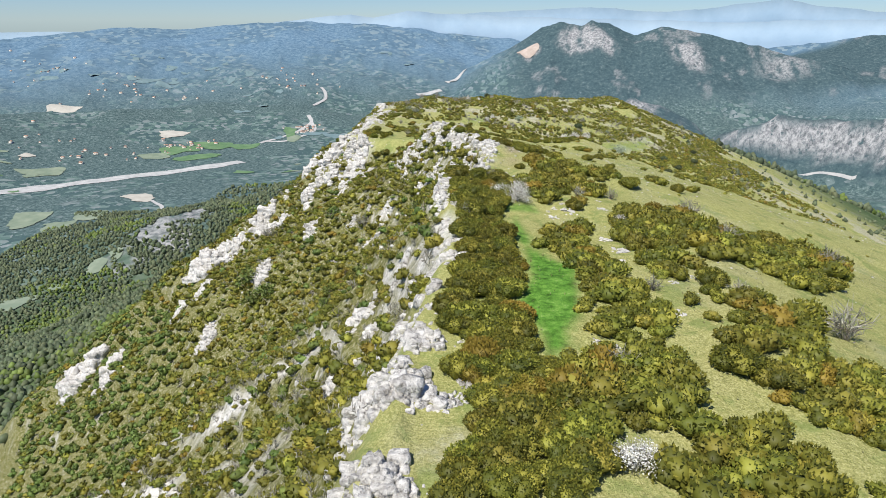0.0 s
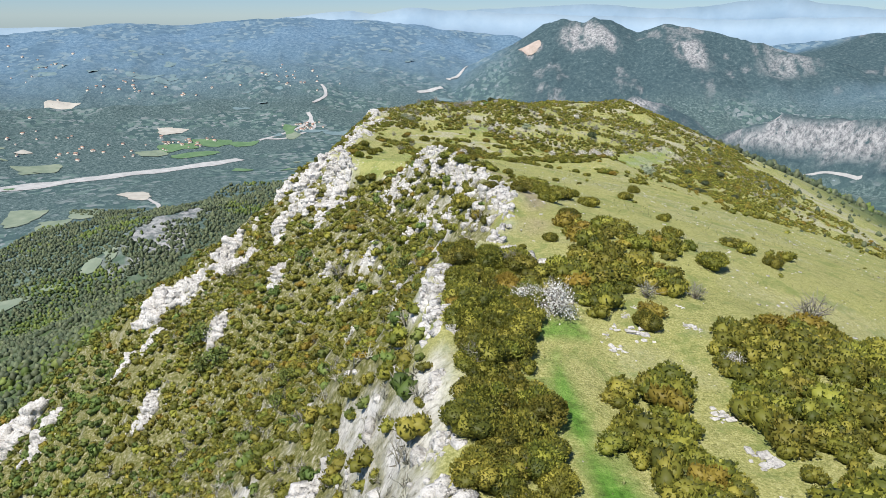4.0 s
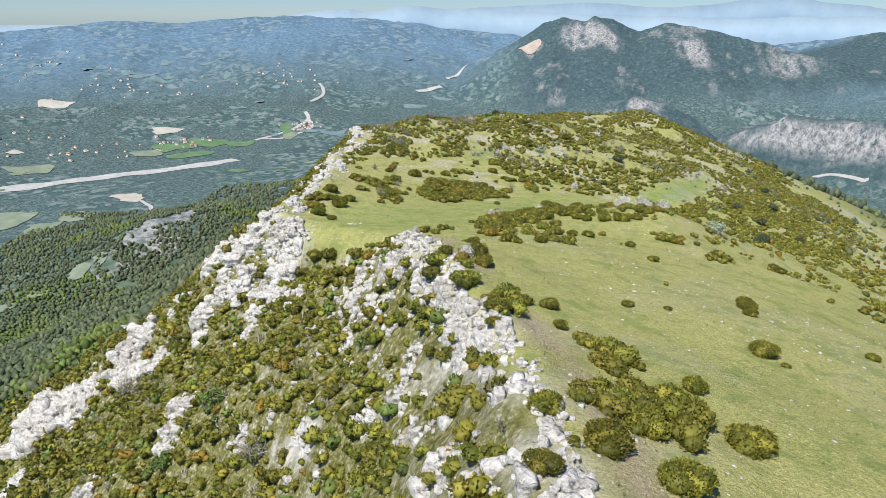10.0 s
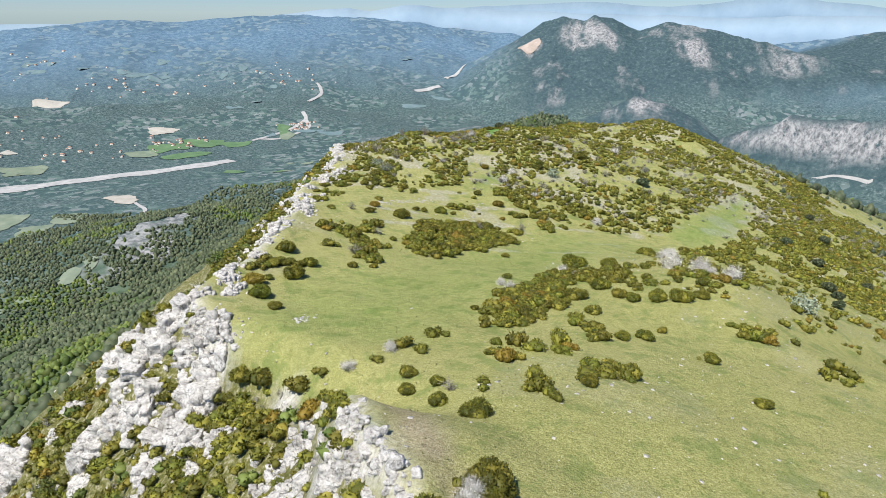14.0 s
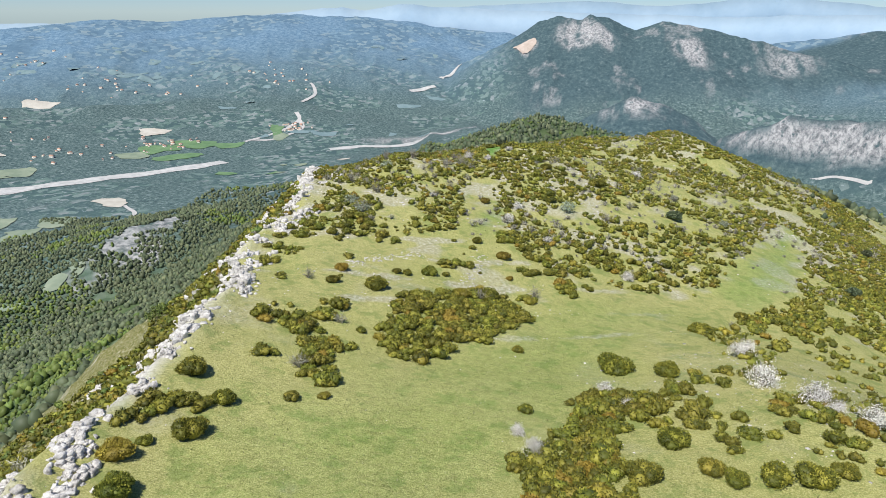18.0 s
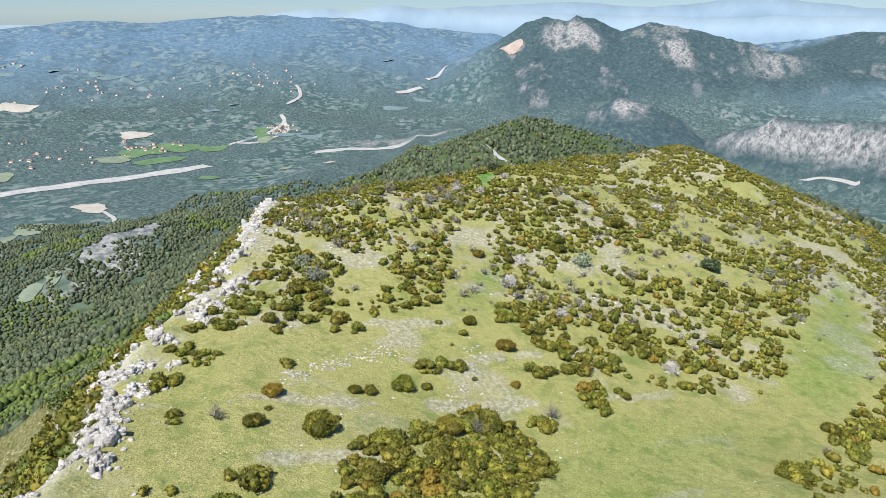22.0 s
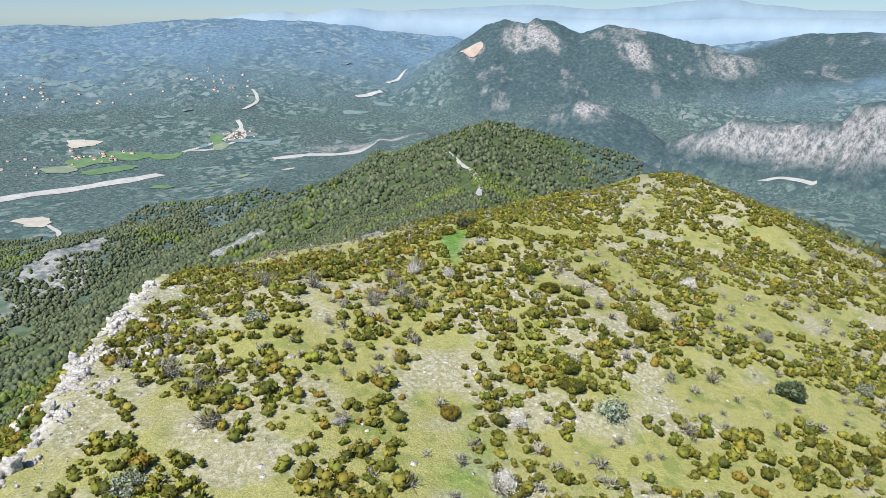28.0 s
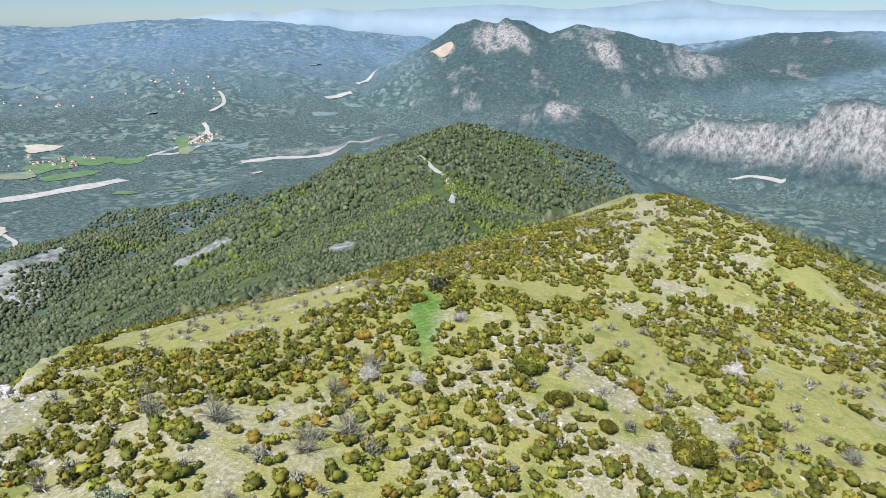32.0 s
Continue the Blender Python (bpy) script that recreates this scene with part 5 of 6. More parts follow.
LONE_MIDDLE = (
    (21.8, 117.6, 0.6), (30.4, 96.7, 0.5), (24.4, 102.2, 0.6), (44.7, 137.4, 0.7), (2.5, 95.6, 1), (13.9, 98.7, 0.5), (16.9, 99.1, 0.3), (22.2, 126.6, 0.5), (25.2, 104.7, 0.9), (1.1, 98.8, 0.5), (-0.3, 118.3, 0.6), (1.5, 116.7, 0.5),
    (44, 134.8, 0.9), (-14.7, 136.7, 1.1), (-12.5, 133.4, 0.7), (3.5, 111.1, 0.9), (-0.3, 116.5, 0.6), (1.6, 114.2, 0.6), (21.7, 125.1, 0.6), (18, 129.4, 0.8), (15.9, 128.5, 0.7), (19.9, 139.4, 0.8), (4.7, 135.5, 0.4), (10.5, 116.3, 0.6),
    (15.2, 135.1, 0.8), (-12.9, 125, 1), (-10.8, 123.5, 0.9), (-13.1, 143.1, 1.1), (-15.2, 141.7, 0.5), (-16.2, 140.2, 1.1), (17.9, 144.1, 1.2), (14.6, 139.7, 1.1), (18.9, 140.4, 0.8), (22.3, 139.6, 1), (24.5, 139.5, 1.2), (26.8, 140.1, 0.8),
)
LONE_NORTH = (
    (10.2, 163.5, 0.6), (-12.3, 147.3, 0.9), (-15.4, 150.3, 1.1), (-7.9, 148.7, 0.6), (-5.7, 149.4, 0.5), (-4.5, 162.4, 0.5), (18.5, 159.5, 1.6), (22.5, 157.9, 1.2), (32.6, 174.9, 1.5), (9, 149.4, 0.6), (-8.3, 177, 0.8), (-2.2, 179.1, 0.6),
    (-1, 179.5, 0.6), (1.6, 181.3, 1.1), (-8.6, 172.6, 0.8), (-4.1, 173.1, 1.4), (3.5, 181.9, 0.5), (8.5, 177.2, 1.1), (5.3, 176.2, 1.2), (7.9, 184.5, 0.3), (11.7, 184.9, 0.5), (11.5, 191, 1), (8.1, 194.8, 0.8), (4.8, 193.9, 0.4),
    (7.3, 192.4, 0.5), (22.3, 185.6, 0.6), (21.8, 186.4, 0.5), (38.5, 195.3, 0.5), (-3.1, 174.7, 0.3), (-8.1, 174.7, 0.3), (42.3, 185.1, 0.9), (36.9, 199.8, 1), (10.5, 213.6, 0.9), (22.2, 218.6, 1.2), (33.4, 231.2, 1.7), (27.4, 233.6, 0.8),
    (24.5, 237.1, 1.2), (22.4, 221.8, 1.3), (23.2, 242.2, 1.6), (14.7, 259.8, 1.1),
)
LONE = LONE_SOUTH + LONE_MIDDLE + LONE_NORTH
for bx, by, br in LONE:
    gone = np.hypot(spots[:, 0] - bx, spots[:, 1] - by) < br * 0.9 + 0.2
    spots = spots[~gone]
spots = np.column_stack([spots[:, :2], land(spots[:, 0], spots[:, 1]), spots[:, 2]])
print("shrubs", len(spots))

# ---- shrubs that stand by themselves, and the nearest of the thickets ----
BUSHES = [bush_arrays(g, 1500, 0.055, 7, g.uniform(0.75, 0.95), 0.82, 3) for _ in range(7)]
MIDDLE = [bush_arrays(g, 230, 0.095, 4, g.uniform(0.75, 0.95), 0.84, 2) for _ in range(6)]
SMALL = [bush_arrays(g, 34, 0.19, 2, g.uniform(0.8, 1.0), 0.92, 2) for _ in range(6)]
STEMS = [twig_arrays(g, 7, 2, 0.6, 0.6, 0.05) for _ in range(3)]
bush_meshes = [mesh_of("box_foliage", v, f, BOX_LEAF) for v, f in BUSHES]
stem_meshes = [mesh_of("box_stems", v, f, BARK) for v, f in STEMS]
for k, me in enumerate(bush_meshes):
    weight(me, "plant", np.full(len(me.vertices), k * 0.143))


def box_shrub(x, y, r, k, label):
    root = new("box_shrub")
    mesh_part("foliage", bush_meshes[k % len(bush_meshes)], root)
    mesh_part("stem_base", stem_meshes[k % len(stem_meshes)], root)
    root.matrix_world = Matrix.Translation((x, y, land_at(x, y) - 0.05 * r)) @ Euler((0, 0, k * 1.7)).to_matrix().to_4x4() @ Matrix.Diagonal((r, r, r * (0.85 + 0.05 * (k % 5)), 1))
    tagged(root, label, "shrub", "box shrubs on the ridge")
    return root


for k, (bx, by, br) in enumerate(LONE):
    box_shrub(bx, by, br, k, "rounded olive-green box shrub standing alone on dry grass")
px = 2 + 0.012 * spots[:, 1]
nearness = np.hypot(spots[:, 0] - px, 0 * px) + np.where(spots[:, 1] < 15, 50, 0) + 0.02 * spots[:, 1]
order = np.argsort(nearness + 100 * (spots[:, 3] < 0.6))
chosen = order[:170]
for k, i in enumerate(chosen):
    box_shrub(spots[i, 0], spots[i, 1], spots[i, 3], k + 3, "dense olive and gold box shrub in a thicket on the ridge")
rest = np.delete(spots, chosen, 0)
close = (rest[:, 3] > 0.45) & (rest[:, 1] < 200) & (np.abs(rest[:, 0] - 5) < 26)
stuff("box_thicket", MIDDLE, rest[close], BOX_LEAF, "dense olive and gold box thicket on the pasture", "shrubs", g)
stuff("hillside_shrubs", SMALL, rest[~close], BOX_LEAF, "small olive and rust box shrubs scattered over the hillside", "shrubs", g)

# ---- scrub on the steep west face ----
x, y = scatter(-110, 4, 2, 300, 0.98, g)
d = x - edge_x(y)
keep = (d > -40) | (g.uniform(0, 1, len(x)) < 0.45)
x, y, d = x[keep], y[keep], d[keep]
share = fbm(x + 0.6 * y, y * 0.5, 9, 3, 160)
bared = np.zeros(len(x), bool)
for bx, by, br in CRAGS + LEDGES:
    bared |= np.hypot(x - bx, y - by) < 0.8 * br
ok = (d < -0.8) & (d > -84 + 58 * smooth(y, 140, 190)) & (share > 0.2) & ~bared & (g.uniform(0, 1, len(x)) < np.where((d > -6) & (y > 62) & (y < 108), 0.5, 0.97))
x, y, share = x[ok], y[ok], share[ok]
face = np.column_stack([x, y, land(x, y), 0.35 + 0.6 * g.uniform(0, 1, len(x)) ** 1.4 + 0.3 * (x - edge_x(y) < -40)])
kind = g.uniform(0, 1, len(x)) + 0.5 * (fbm(x, y, 14, 3, 161) - 0.5)
print("face", len(face))
kind = kind + 0.1 * (y < 66) - 0.12 * (y > 72)
kind = np.where((x - edge_x(y) < -48) & (kind < 0.66) & (g.uniform(0, 1, len(x)) < 0.6), 0.7, kind)
near = (y < 142) & (x - edge_x(y) > -32)
FACE = [bush_arrays(g, 105, 0.115, 3, g.uniform(0.8, 1.0), 0.84, 2) for _ in range(6)]
stuff("cliff_scrub", FACE, face[(kind < 0.66) & near], BOX_LEAF, "olive box scrub clinging to the broken face below the edge", "shrubs", g)
stuff("cliff_scrub", SMALL, face[(kind < 0.66) & ~near], BOX_LEAF, "olive box scrub clinging to the steep rocky face", "shrubs", g)
stuff("green_scrub", SMALL, face[(kind >= 0.66) & (kind < 0.74)], GREEN_LEAF, "fresh green scrub on the steep rocky face", "shrubs", g)
THIN = [twig_arrays(g, 9, 3, 0.9, 0.9, 0.05) for _ in range(4)]
stuff("grey_scrub", THIN, face[kind >= 0.74], TWIG, "bare grey twiggy scrub on the steep rocky face", "shrubs", g)

# ---- hawthorns, bare bushes, pale trees, green trees ----
TWIGS = [mesh_of("twigwork", *twig_arrays(g, 26, 7, 1.25, 1.0, 0.022), TWIG) for _ in range(3)]
TRUNKS = [mesh_of("trunk", *trunk_arrays(g), BARK) for _ in range(3)]
WHITE = [mesh_of("crown", *crown_arrays(g, 2000, 0.042, 1.05), BLOSSOM) for _ in range(3)]
PALE = [mesh_of("crown", *crown_arrays(g, 520, 0.085, 1.1), PALE_LEAF) for _ in range(2)]
GREEN = [mesh_of("crown", *crown_arrays(g, 520, 0.1, 1.15), GREEN_LEAF) for _ in range(2)]
DARK = [mesh_of("crown", *join_arrays([bush_arrays(g, 420, 0.12, 6, 1.3)]), PINE_LEAF) for _ in range(2)]


def small_tree(name, crowns, x, y, r, k, label, group, bare=False):
    root = new(name)
    mesh_part("trunk", TRUNKS[k % 3], root)
    if crowns:
        mesh_part("crown", crowns[k % len(crowns)], root)
    if bare:
        mesh_part("twigwork", TWIGS[k % 3], root)
    root.matrix_world = Matrix.Translation((x, y, land_at(x, y) - 0.04)) @ Euler((0, 0, k * 2.1)).to_matrix().to_4x4() @ Matrix.Diagonal((r, r, r, 1))
    return tagged(root, label, "tree", group)


for k, (x, y, r) in enumerate(HAWTHORNS):
    small_tree("hawthorn", WHITE, x, y, r, k, "small hawthorn covered in white blossom among box shrubs", "flowering hawthorns", True)
for k, (x, y, r) in enumerate(GREYS):
    small_tree("bare_bush", None, x, y, r, k, "leafless grey bush with many thin twigs", "bare grey bushes", True)
for k, (x, y, r) in enumerate(PALES):
    small_tree("whitebeam", PALE, x, y, r, k, "small tree with pale silvery-green young leaves", "pale trees")
for k, (x, y, r) in enumerate(GREENS):
    small_tree("green_bush", GREEN, x, y, r, k, "bright green leafy bush on the slope", "green bushes")
for k, (x, y, r) in enumerate(PINES):
    small_tree("young_pine", DARK, x, y, r, k, "small dark green pine on the grassy slope", "young pines")
# more bare bushes over the far hillside
x, y = scatter(-20, 115, 196, 320, 2.6, g)
ok = (fbm(x, y, 14, 3, 170) > 0.42) & (x - edge_x(y) > 4) & (g.uniform(0, 1, len(x)) < 0.75) & clear(x, y)
far_grey = np.column_stack([x[ok], y[ok], land(x[ok], y[ok]), 0.35 + 0.75 * g.uniform(0, 1, ok.sum()) ** 1.6])
THICK = [twig_arrays(g, 14, 4, 1.0, 0.95, 0.075) for _ in range(4)]
stuff("bare_bushes", THICK, far_grey, TWIG, "leafless grey bushes scattered over the hillside", "shrubs", g)

# ---- limestone: outcrops, boulders and loose stones ----
ROCKS = [mesh_of("boulder", *rock_arrays(g, 5, 13, g.uniform(0.6, 0.95)), LIMESTONE) for _ in range(12)]
BIG_ROCKS = [mesh_of("boulder", *rock_arrays(g, 8, 17, g.uniform(0.7, 1.1), 0.07), LIMESTONE) for _ in range(6)]


def outcrop(x, y, r, count, turn, label, tall=1.0, close=1.0):
    """Blocks along one set of joints, packed into a single mass of rock."""
    root = new("rock_outcrop")
    root.location = (x, y, land_at(x, y))
    base = root.location
    for k in range(count):
        a, q = k * 2.4 + g.uniform(-0.5, 0.5), math.sqrt((k + 0.3) / count) * r * 0.85 * close
        u, v = math.cos(a) * q * 0.8, math.sin(a) * q
        ox, oy = u * math.cos(turn) - v * math.sin(turn), u * math.sin(turn) + v * math.cos(turn)
        s = r * (0.14 + 0.36 * g.uniform(0, 1) ** 1.7) * (1.3 if k == 0 else 1.0)
        oz = land_at(x + ox, y + oy) - base[2] + s * g.uniform(-0.2, 0.2) * tall
        ob = mesh_part("boulder", (BIG_ROCKS if s > 0.8 else ROCKS)[int(g.integers(0, 6 if s > 0.8 else 12))], root)
        ob.location, ob.rotation_euler = (ox, oy, oz), (g.normal(0, 0.1), g.normal(0, 0.1), turn + 1.5708 * int(g.integers(0, 4)) + g.normal(0, 0.16))
        ob.scale = (s * g.uniform(0.75, 1.2), s * g.uniform(0.75, 1.3), s * g.uniform(0.8, 1.5) * tall)
    return tagged(root, label, "rock", "limestone outcrops")


y = 62.5
while y < 110:
    x = float(edge_x(np.array([y]))[0]) + g.uniform(-0.7, 0.1)
    outcrop(x, y, g.uniform(0.7, 1.2), int(g.integers(8, 12)), g.uniform(-0.2, 0.2), "weathered white limestone ledge along the cliff edge")
    y += 1.3
for y in np.arange(64.0, 109.0, 2.3):
    for k in range(3):
        if g.uniform(0, 1) < 0.15 + 0.12 * k:
            continue
        x = float(edge_x(np.array([y]))[0]) - 1.5 - 1.7 * k + g.uniform(-0.7, 0.7)
        outcrop(x, y + g.uniform(-1.0, 1.0), g.uniform(0.7, 1.5), 8, g.uniform(-0.3, 0.3), "broken white limestone crag below the cliff edge", 1.15)
for y in np.arange(88.0, 108.5, 1.3):
    x = float(edge_x(np.array([y]))[0]) - 1.2 + g.uniform(-0.3, 0.3)
    outcrop(x, y, g.uniform(1.1, 1.6), 13, g.uniform(-0.2, 0.2), "white limestone wall below the crest of the knoll", 1.2)
for x, y, r in LEDGES:
    outcrop(x, y, r * 1.35, 12, g.uniform(-0.15, 0.15), "broad white limestone ledge at the cliff edge", 1.1)
for x, y, r in SLABS:
    outcrop(x, y, r, 8, g.uniform(-0.4, 0.4), "low white limestone slab among box shrubs", 0.5)
for x, y, r in CRAGS:
    outcrop(x, y, r, int(16 + 6 * r), g.uniform(-0.4, 0.4), "pale fissured limestone crag on the steep slope", 1.2)
y = 128.0
while y < 246:
    x = float(edge_x(np.array([y]))[0]) + g.uniform(-1.6, 0.4)
    outcrop(x, y, g.uniform(0.7, 1.5), 10, g.uniform(-0.5, 0.5), "jagged white limestone rib along the cliff edge", 1.1)
    y += g.uniform(1.5, 3.2)
# broken rock below the lip
x, y = scatter(-36, 6, 20, 256, 1.2, g)
d = x - edge_x(y)
ok = (d < -0.3) & (d > -17) & (fbm(x, y, 4, 3, 180) > 0.48) & (g.uniform(0, 1, len(x)) < (0.6 * smooth(d, -8, -2) + 0.3 * smooth(d, -17, -10)) * np.where((y > 60) & (y < 110), 1.0, 0.35))
rubble = [np.column_stack([x[ok], y[ok], land(x[ok], y[ok]), g.uniform(0.2, 0.6, ok.sum())])]
for bx, by, br in CRAGS + LEDGES:
    n = int(6 + 5 * br)
    a, q = g.uniform(0, 6.283, n), br * g.uniform(0.6, 1.5, n)
    x, y = bx + np.cos(a) * q, by + np.sin(a) * q
    rubble.append(np.column_stack([x, y, land(x, y), 0.12 + 0.45 * g.uniform(0, 1, n) ** 2]))
rubble = np.vstack(rubble)
print("rubble", len(rubble))
stuff("broken_rock", [rock_arrays(g, 3, 9, g.uniform(0.7, 1.2), 0.03) for _ in range(8)], rubble, LIMESTONE, "broken white limestone blocks on the steep face", "rocks", g, sink=0.15)
x, y = scatter(-24, 75, 14, 290, 0.75, g)
d = x - edge_x(y)
stone = smooth(0.55 * fbm(x, y, 26, 4, 101) + 0.45 * fbm(x, y, 5, 4, 102), 0.50, 0.66) + 0.8 * np.exp(-((d - 1.6) / 1.6) ** 2) + 0.03
north = smooth(y, 185, 215)
stone = stone + 1.6 * smooth(np.sin((y - 0.32 * x) * 0.85 + 5 * (fbm(x, y, 18, 3, 103) - 0.5)), 0.72, 0.95) * blob(x, y, 3, 184, 24, 20, 0, 0.5)
ok = (d > 0.2) & (g.uniform(0, 1, len(x)) < (0.38 + 0.5 * north) * stone) & clear(x, y)
stones = np.column_stack([x[ok], y[ok], land(x[ok], y[ok]), (0.06 + 0.18 * g.uniform(0, 1, ok.sum()) ** 3) * (1 + 0.9 * north[ok])])
STONE_ROWS = ((-8.3, 178.3, -5.8, 182.2, 70, 0.4), (-5.8, 182.2, 0.3, 187.3, 150, 0.45), (6.0, 180.9, 7.4, 185.4, 60, 0.6), (7.4, 185.4, 8.3, 190.9, 60, 0.5), (-8.3, 180.6, -7.0, 181.3, 30, 0.25), (31.8, 237.7, 38.4, 238.8, 90, 0.8), (25.5, 236.3, 36.2, 237.2, 70, 1.2), (-9.7, 129.6, -9.3, 131.8, 50, 0.4))
for ax, ay, bx, by, many, wide in STONE_ROWS:
    t = g.uniform(0, 1, many)
    x, y = ax + (bx - ax) * t + g.normal(0, wide, many), ay + (by - ay) * t + g.normal(0, wide, many)
    stones = np.vstack([stones, np.column_stack([x, y, land(x, y), 0.07 + 0.2 * g.uniform(0, 1, many) ** 2])])
print("stones", len(stones))
stuff("loose_stones", [rock_arrays(g, 1, 7, g.uniform(0.4, 0.7), 0.02) for _ in range(8)], stones, LIMESTONE, "small pale stones lying in dry grass", "stones", g, sink=0.1)

def tuft_arrays(g, blades=7):
    """A small tuft of thin, upright, bending blades."""
    v = []
    for k in range(blades):
        a = k * 2.4 + g.uniform(-0.4, 0.4)
        c, s = math.cos(a), math.sin(a)
        t, up = g.uniform(0.25, 0.7), g.uniform(0.9, 1.6)
        v += [(c * 0.1 - s * 0.12, s * 0.1 + c * 0.12, 0), (c * 0.1 + s * 0.12, s * 0.1 - c * 0.12, 0), (c * t + s * 0.04, s * t - c * 0.04, up), (c * t - s * 0.04, s * t + c * 0.04, up)]
    return np.array(v), np.arange(4 * blades).reshape(-1, 4)


x, y = scatter(-20, 45, 18, 225, 0.85, g)
ok = (x - edge_x(y) > 1.0) & (g.uniform(0, 1, len(x)) < 0.75 * smooth(fbm(x, y, 6, 3, 185), 0.3, 0.6))
tufts = np.column_stack([x[ok], y[ok], land(x[ok], y[ok]), g.uniform(0.05, 0.13, ok.sum())])
stuff("grass_tufts", [tuft_arrays(g) for _ in range(5)], tufts, DRY_GRASS, "dry grass tufts on the stony pasture", "grass", g)

# ---- woods on the hill behind and on the lower slopes ----
x, y = scatter(-260, 320, 300, 900, 3.7, g)
x2, y2 = scatter(-600, 600, 900, 1800, 12.0, g)
x3, y3 = scatter(-900, -260, 250, 1550, 6.6, g)
x4, y4 = scatter(-260, -50, 120, 300, 3.9, g)
xs, ys = np.concatenate([x, x2, x3, x4]), np.concatenate([y, y2, y3, y4])
size = np.concatenate([g.uniform(1.1, 2.3, len(x)), g.uniform(3.0, 5.4, len(x2)), g.uniform(2.3, 4.2, len(x3)), g.uniform(1.1, 2.3, len(x4))])
d = xs - edge_x(ys)
zs = land(xs, ys)
wood = np.maximum(smooth(-d, 75 - 32 * smooth(ys, 130, 190), 120 - 50 * smooth(ys, 130, 190)), smooth(ys + 0.25 * np.abs(xs - 40) + 60 * (fbm(xs, ys, 60, 3, 104) - 0.5), 335, 380))
ok = (g.uniform(0, 1, len(xs)) < wood * 0.93) & (zs < -30) & (np.hypot(xs, ys - 100) < 2100) & (fbm(xs, ys, 45, 3, 190) > 0.3)
lane = np.abs(xs - (92 + 8 * np.sin(ys / 70))) < 5
ok &= ~(lane & (ys > 640) & (ys < 1150))
bare = np.maximum.reduce([blob(xs, ys, -225, 1120, 46, 32, 0, 0.2), blob(xs, ys, -8, 700, 12, 20, 0, 0.2), blob(xs, ys, -570, 1270, 34, 180, -8, 0.2) * smooth(fbm(xs, ys, 22, 3, 193), 0.42, 0.52), blob(xs, ys, -640, 1130, 16, 34, 0, 0.3), blob(xs, ys, -718, 989, 26, 22, 0, 0.3), blob(xs, ys, -900, 1460, 80, 50, 0, 0.3), blob(xs, ys, -790, 1650, 50, 60, 0, 0.3)])
ok &= bare < 0.4
trees = np.column_stack([xs, ys, zs, size])[ok]
print("trees", len(trees))
fresh = fbm(trees[:, 0], trees[:, 1], 130, 3, 191) + g.uniform(-0.12, 0.12, len(trees)) > 0.67
CROWNS = [tree_arrays(g, g.uniform(1.1, 1.7)) for _ in range(8)]
LOW = [crown_low(g, g.uniform(1.0, 1.6)) for _ in range(8)]
valley_side = ((trees[:, 0] < -200) | (trees[:, 1] > 900)) & ~fresh
stuff("valley_wood", LOW, trees[valley_side], PINE_LEAF, "dark green wood on the lower slopes", "trees", g, sink=0.02)
stuff("pine_wood", LOW, trees[~fresh & ~valley_side], PINE_LEAF, "dark green pine wood covering the hill", "trees", g, sink=0.02)
stuff("oak_wood", LOW, trees[fresh], GREEN_LEAF, "fresh green oak wood on the hill", "trees", g, sink=0.02)
x, y = scatter(60, 210, 150, 380, 7.0, g)
ok = (g.uniform(0, 1, len(x)) < 0.55 * smooth(x - 0.1 * (y - 200), 75, 110))
few = np.column_stack([x[ok], y[ok], land(x[ok], y[ok]), g.uniform(0.5, 1.05, ok.sum())])
stuff("slope_pines", CROWNS, few, PINE_LEAF, "scattered dark pines on the grassy flank", "trees", g, sink=0.02)


# ---- the valley: river bed, roads, fields, houses ----
def ribbon(name, points, width, mat, label, category, lift=1.2):
    """A strip laid on the land along a line of (x, y)."""
    pts = np.array(points, float)
    s = np.concatenate([[0], np.cumsum(np.hypot(*np.diff(pts, axis=0).T))])
    t = np.linspace(0, s[-1], max(12, int(s[-1] / 9)))
    x, y = spline(t, s, pts[:, 0]), spline(t, s, pts[:, 1])
    tx, ty = np.gradient(x), np.gradient(y)
    q = np.hypot(tx, ty)
    w = width * (0.7 + 0.6 * fbm(t, 0 * t, 60, 3, len(points)))
    u = np.linspace(-0.5, 0.5, 6)
    gx, gy = x[:, None] - (ty / q * w)[:, None] * u, y[:, None] + (tx / q * w)[:, None] * u
    z = land(gx.ravel(), gy.ravel()) + lift
    n = len(t)
    i, j = np.meshgrid(np.arange(n - 1), np.arange(5), indexing="ij")
    a = (i * 6 + j).ravel()
    me = mesh_of(name, np.column_stack([gx.ravel(), gy.ravel(), z]), np.stack([a, a + 6, a + 7, a + 1], 1), mat, True)
    return tagged(new(name, me), label, category, kind="structure")


ribbon("river_bed", ((-1500, 1420), (-1250, 1720), (-1121, 1839), (-1004, 1935), (-871, 2032), (-734, 2150), (-690, 2200)), 62, GRAVEL, "wide pale gravel bed of a river in the valley", "river")
ribbon("river_bend", ((-380, 2400), (-267, 2440), (-135, 2462), (-58, 2519), (60, 2580)), 42, GRAVEL, "pale gravel river bed below a bare bank", "river")
ribbon("river_pool", ((1030, 1850), (1059, 1836), (1102, 1799), (1147, 1768)), 5, ROAD_DUST, "pale gravel bar in the eastern valley", "river")
ribbon("valley_road", ((-700, 2480), (-647, 2560), (-604, 2629), (-575, 2720), (-560, 2780), (-588, 2860)), 16, ROAD_DUST, "winding pale road through green fields", "road")
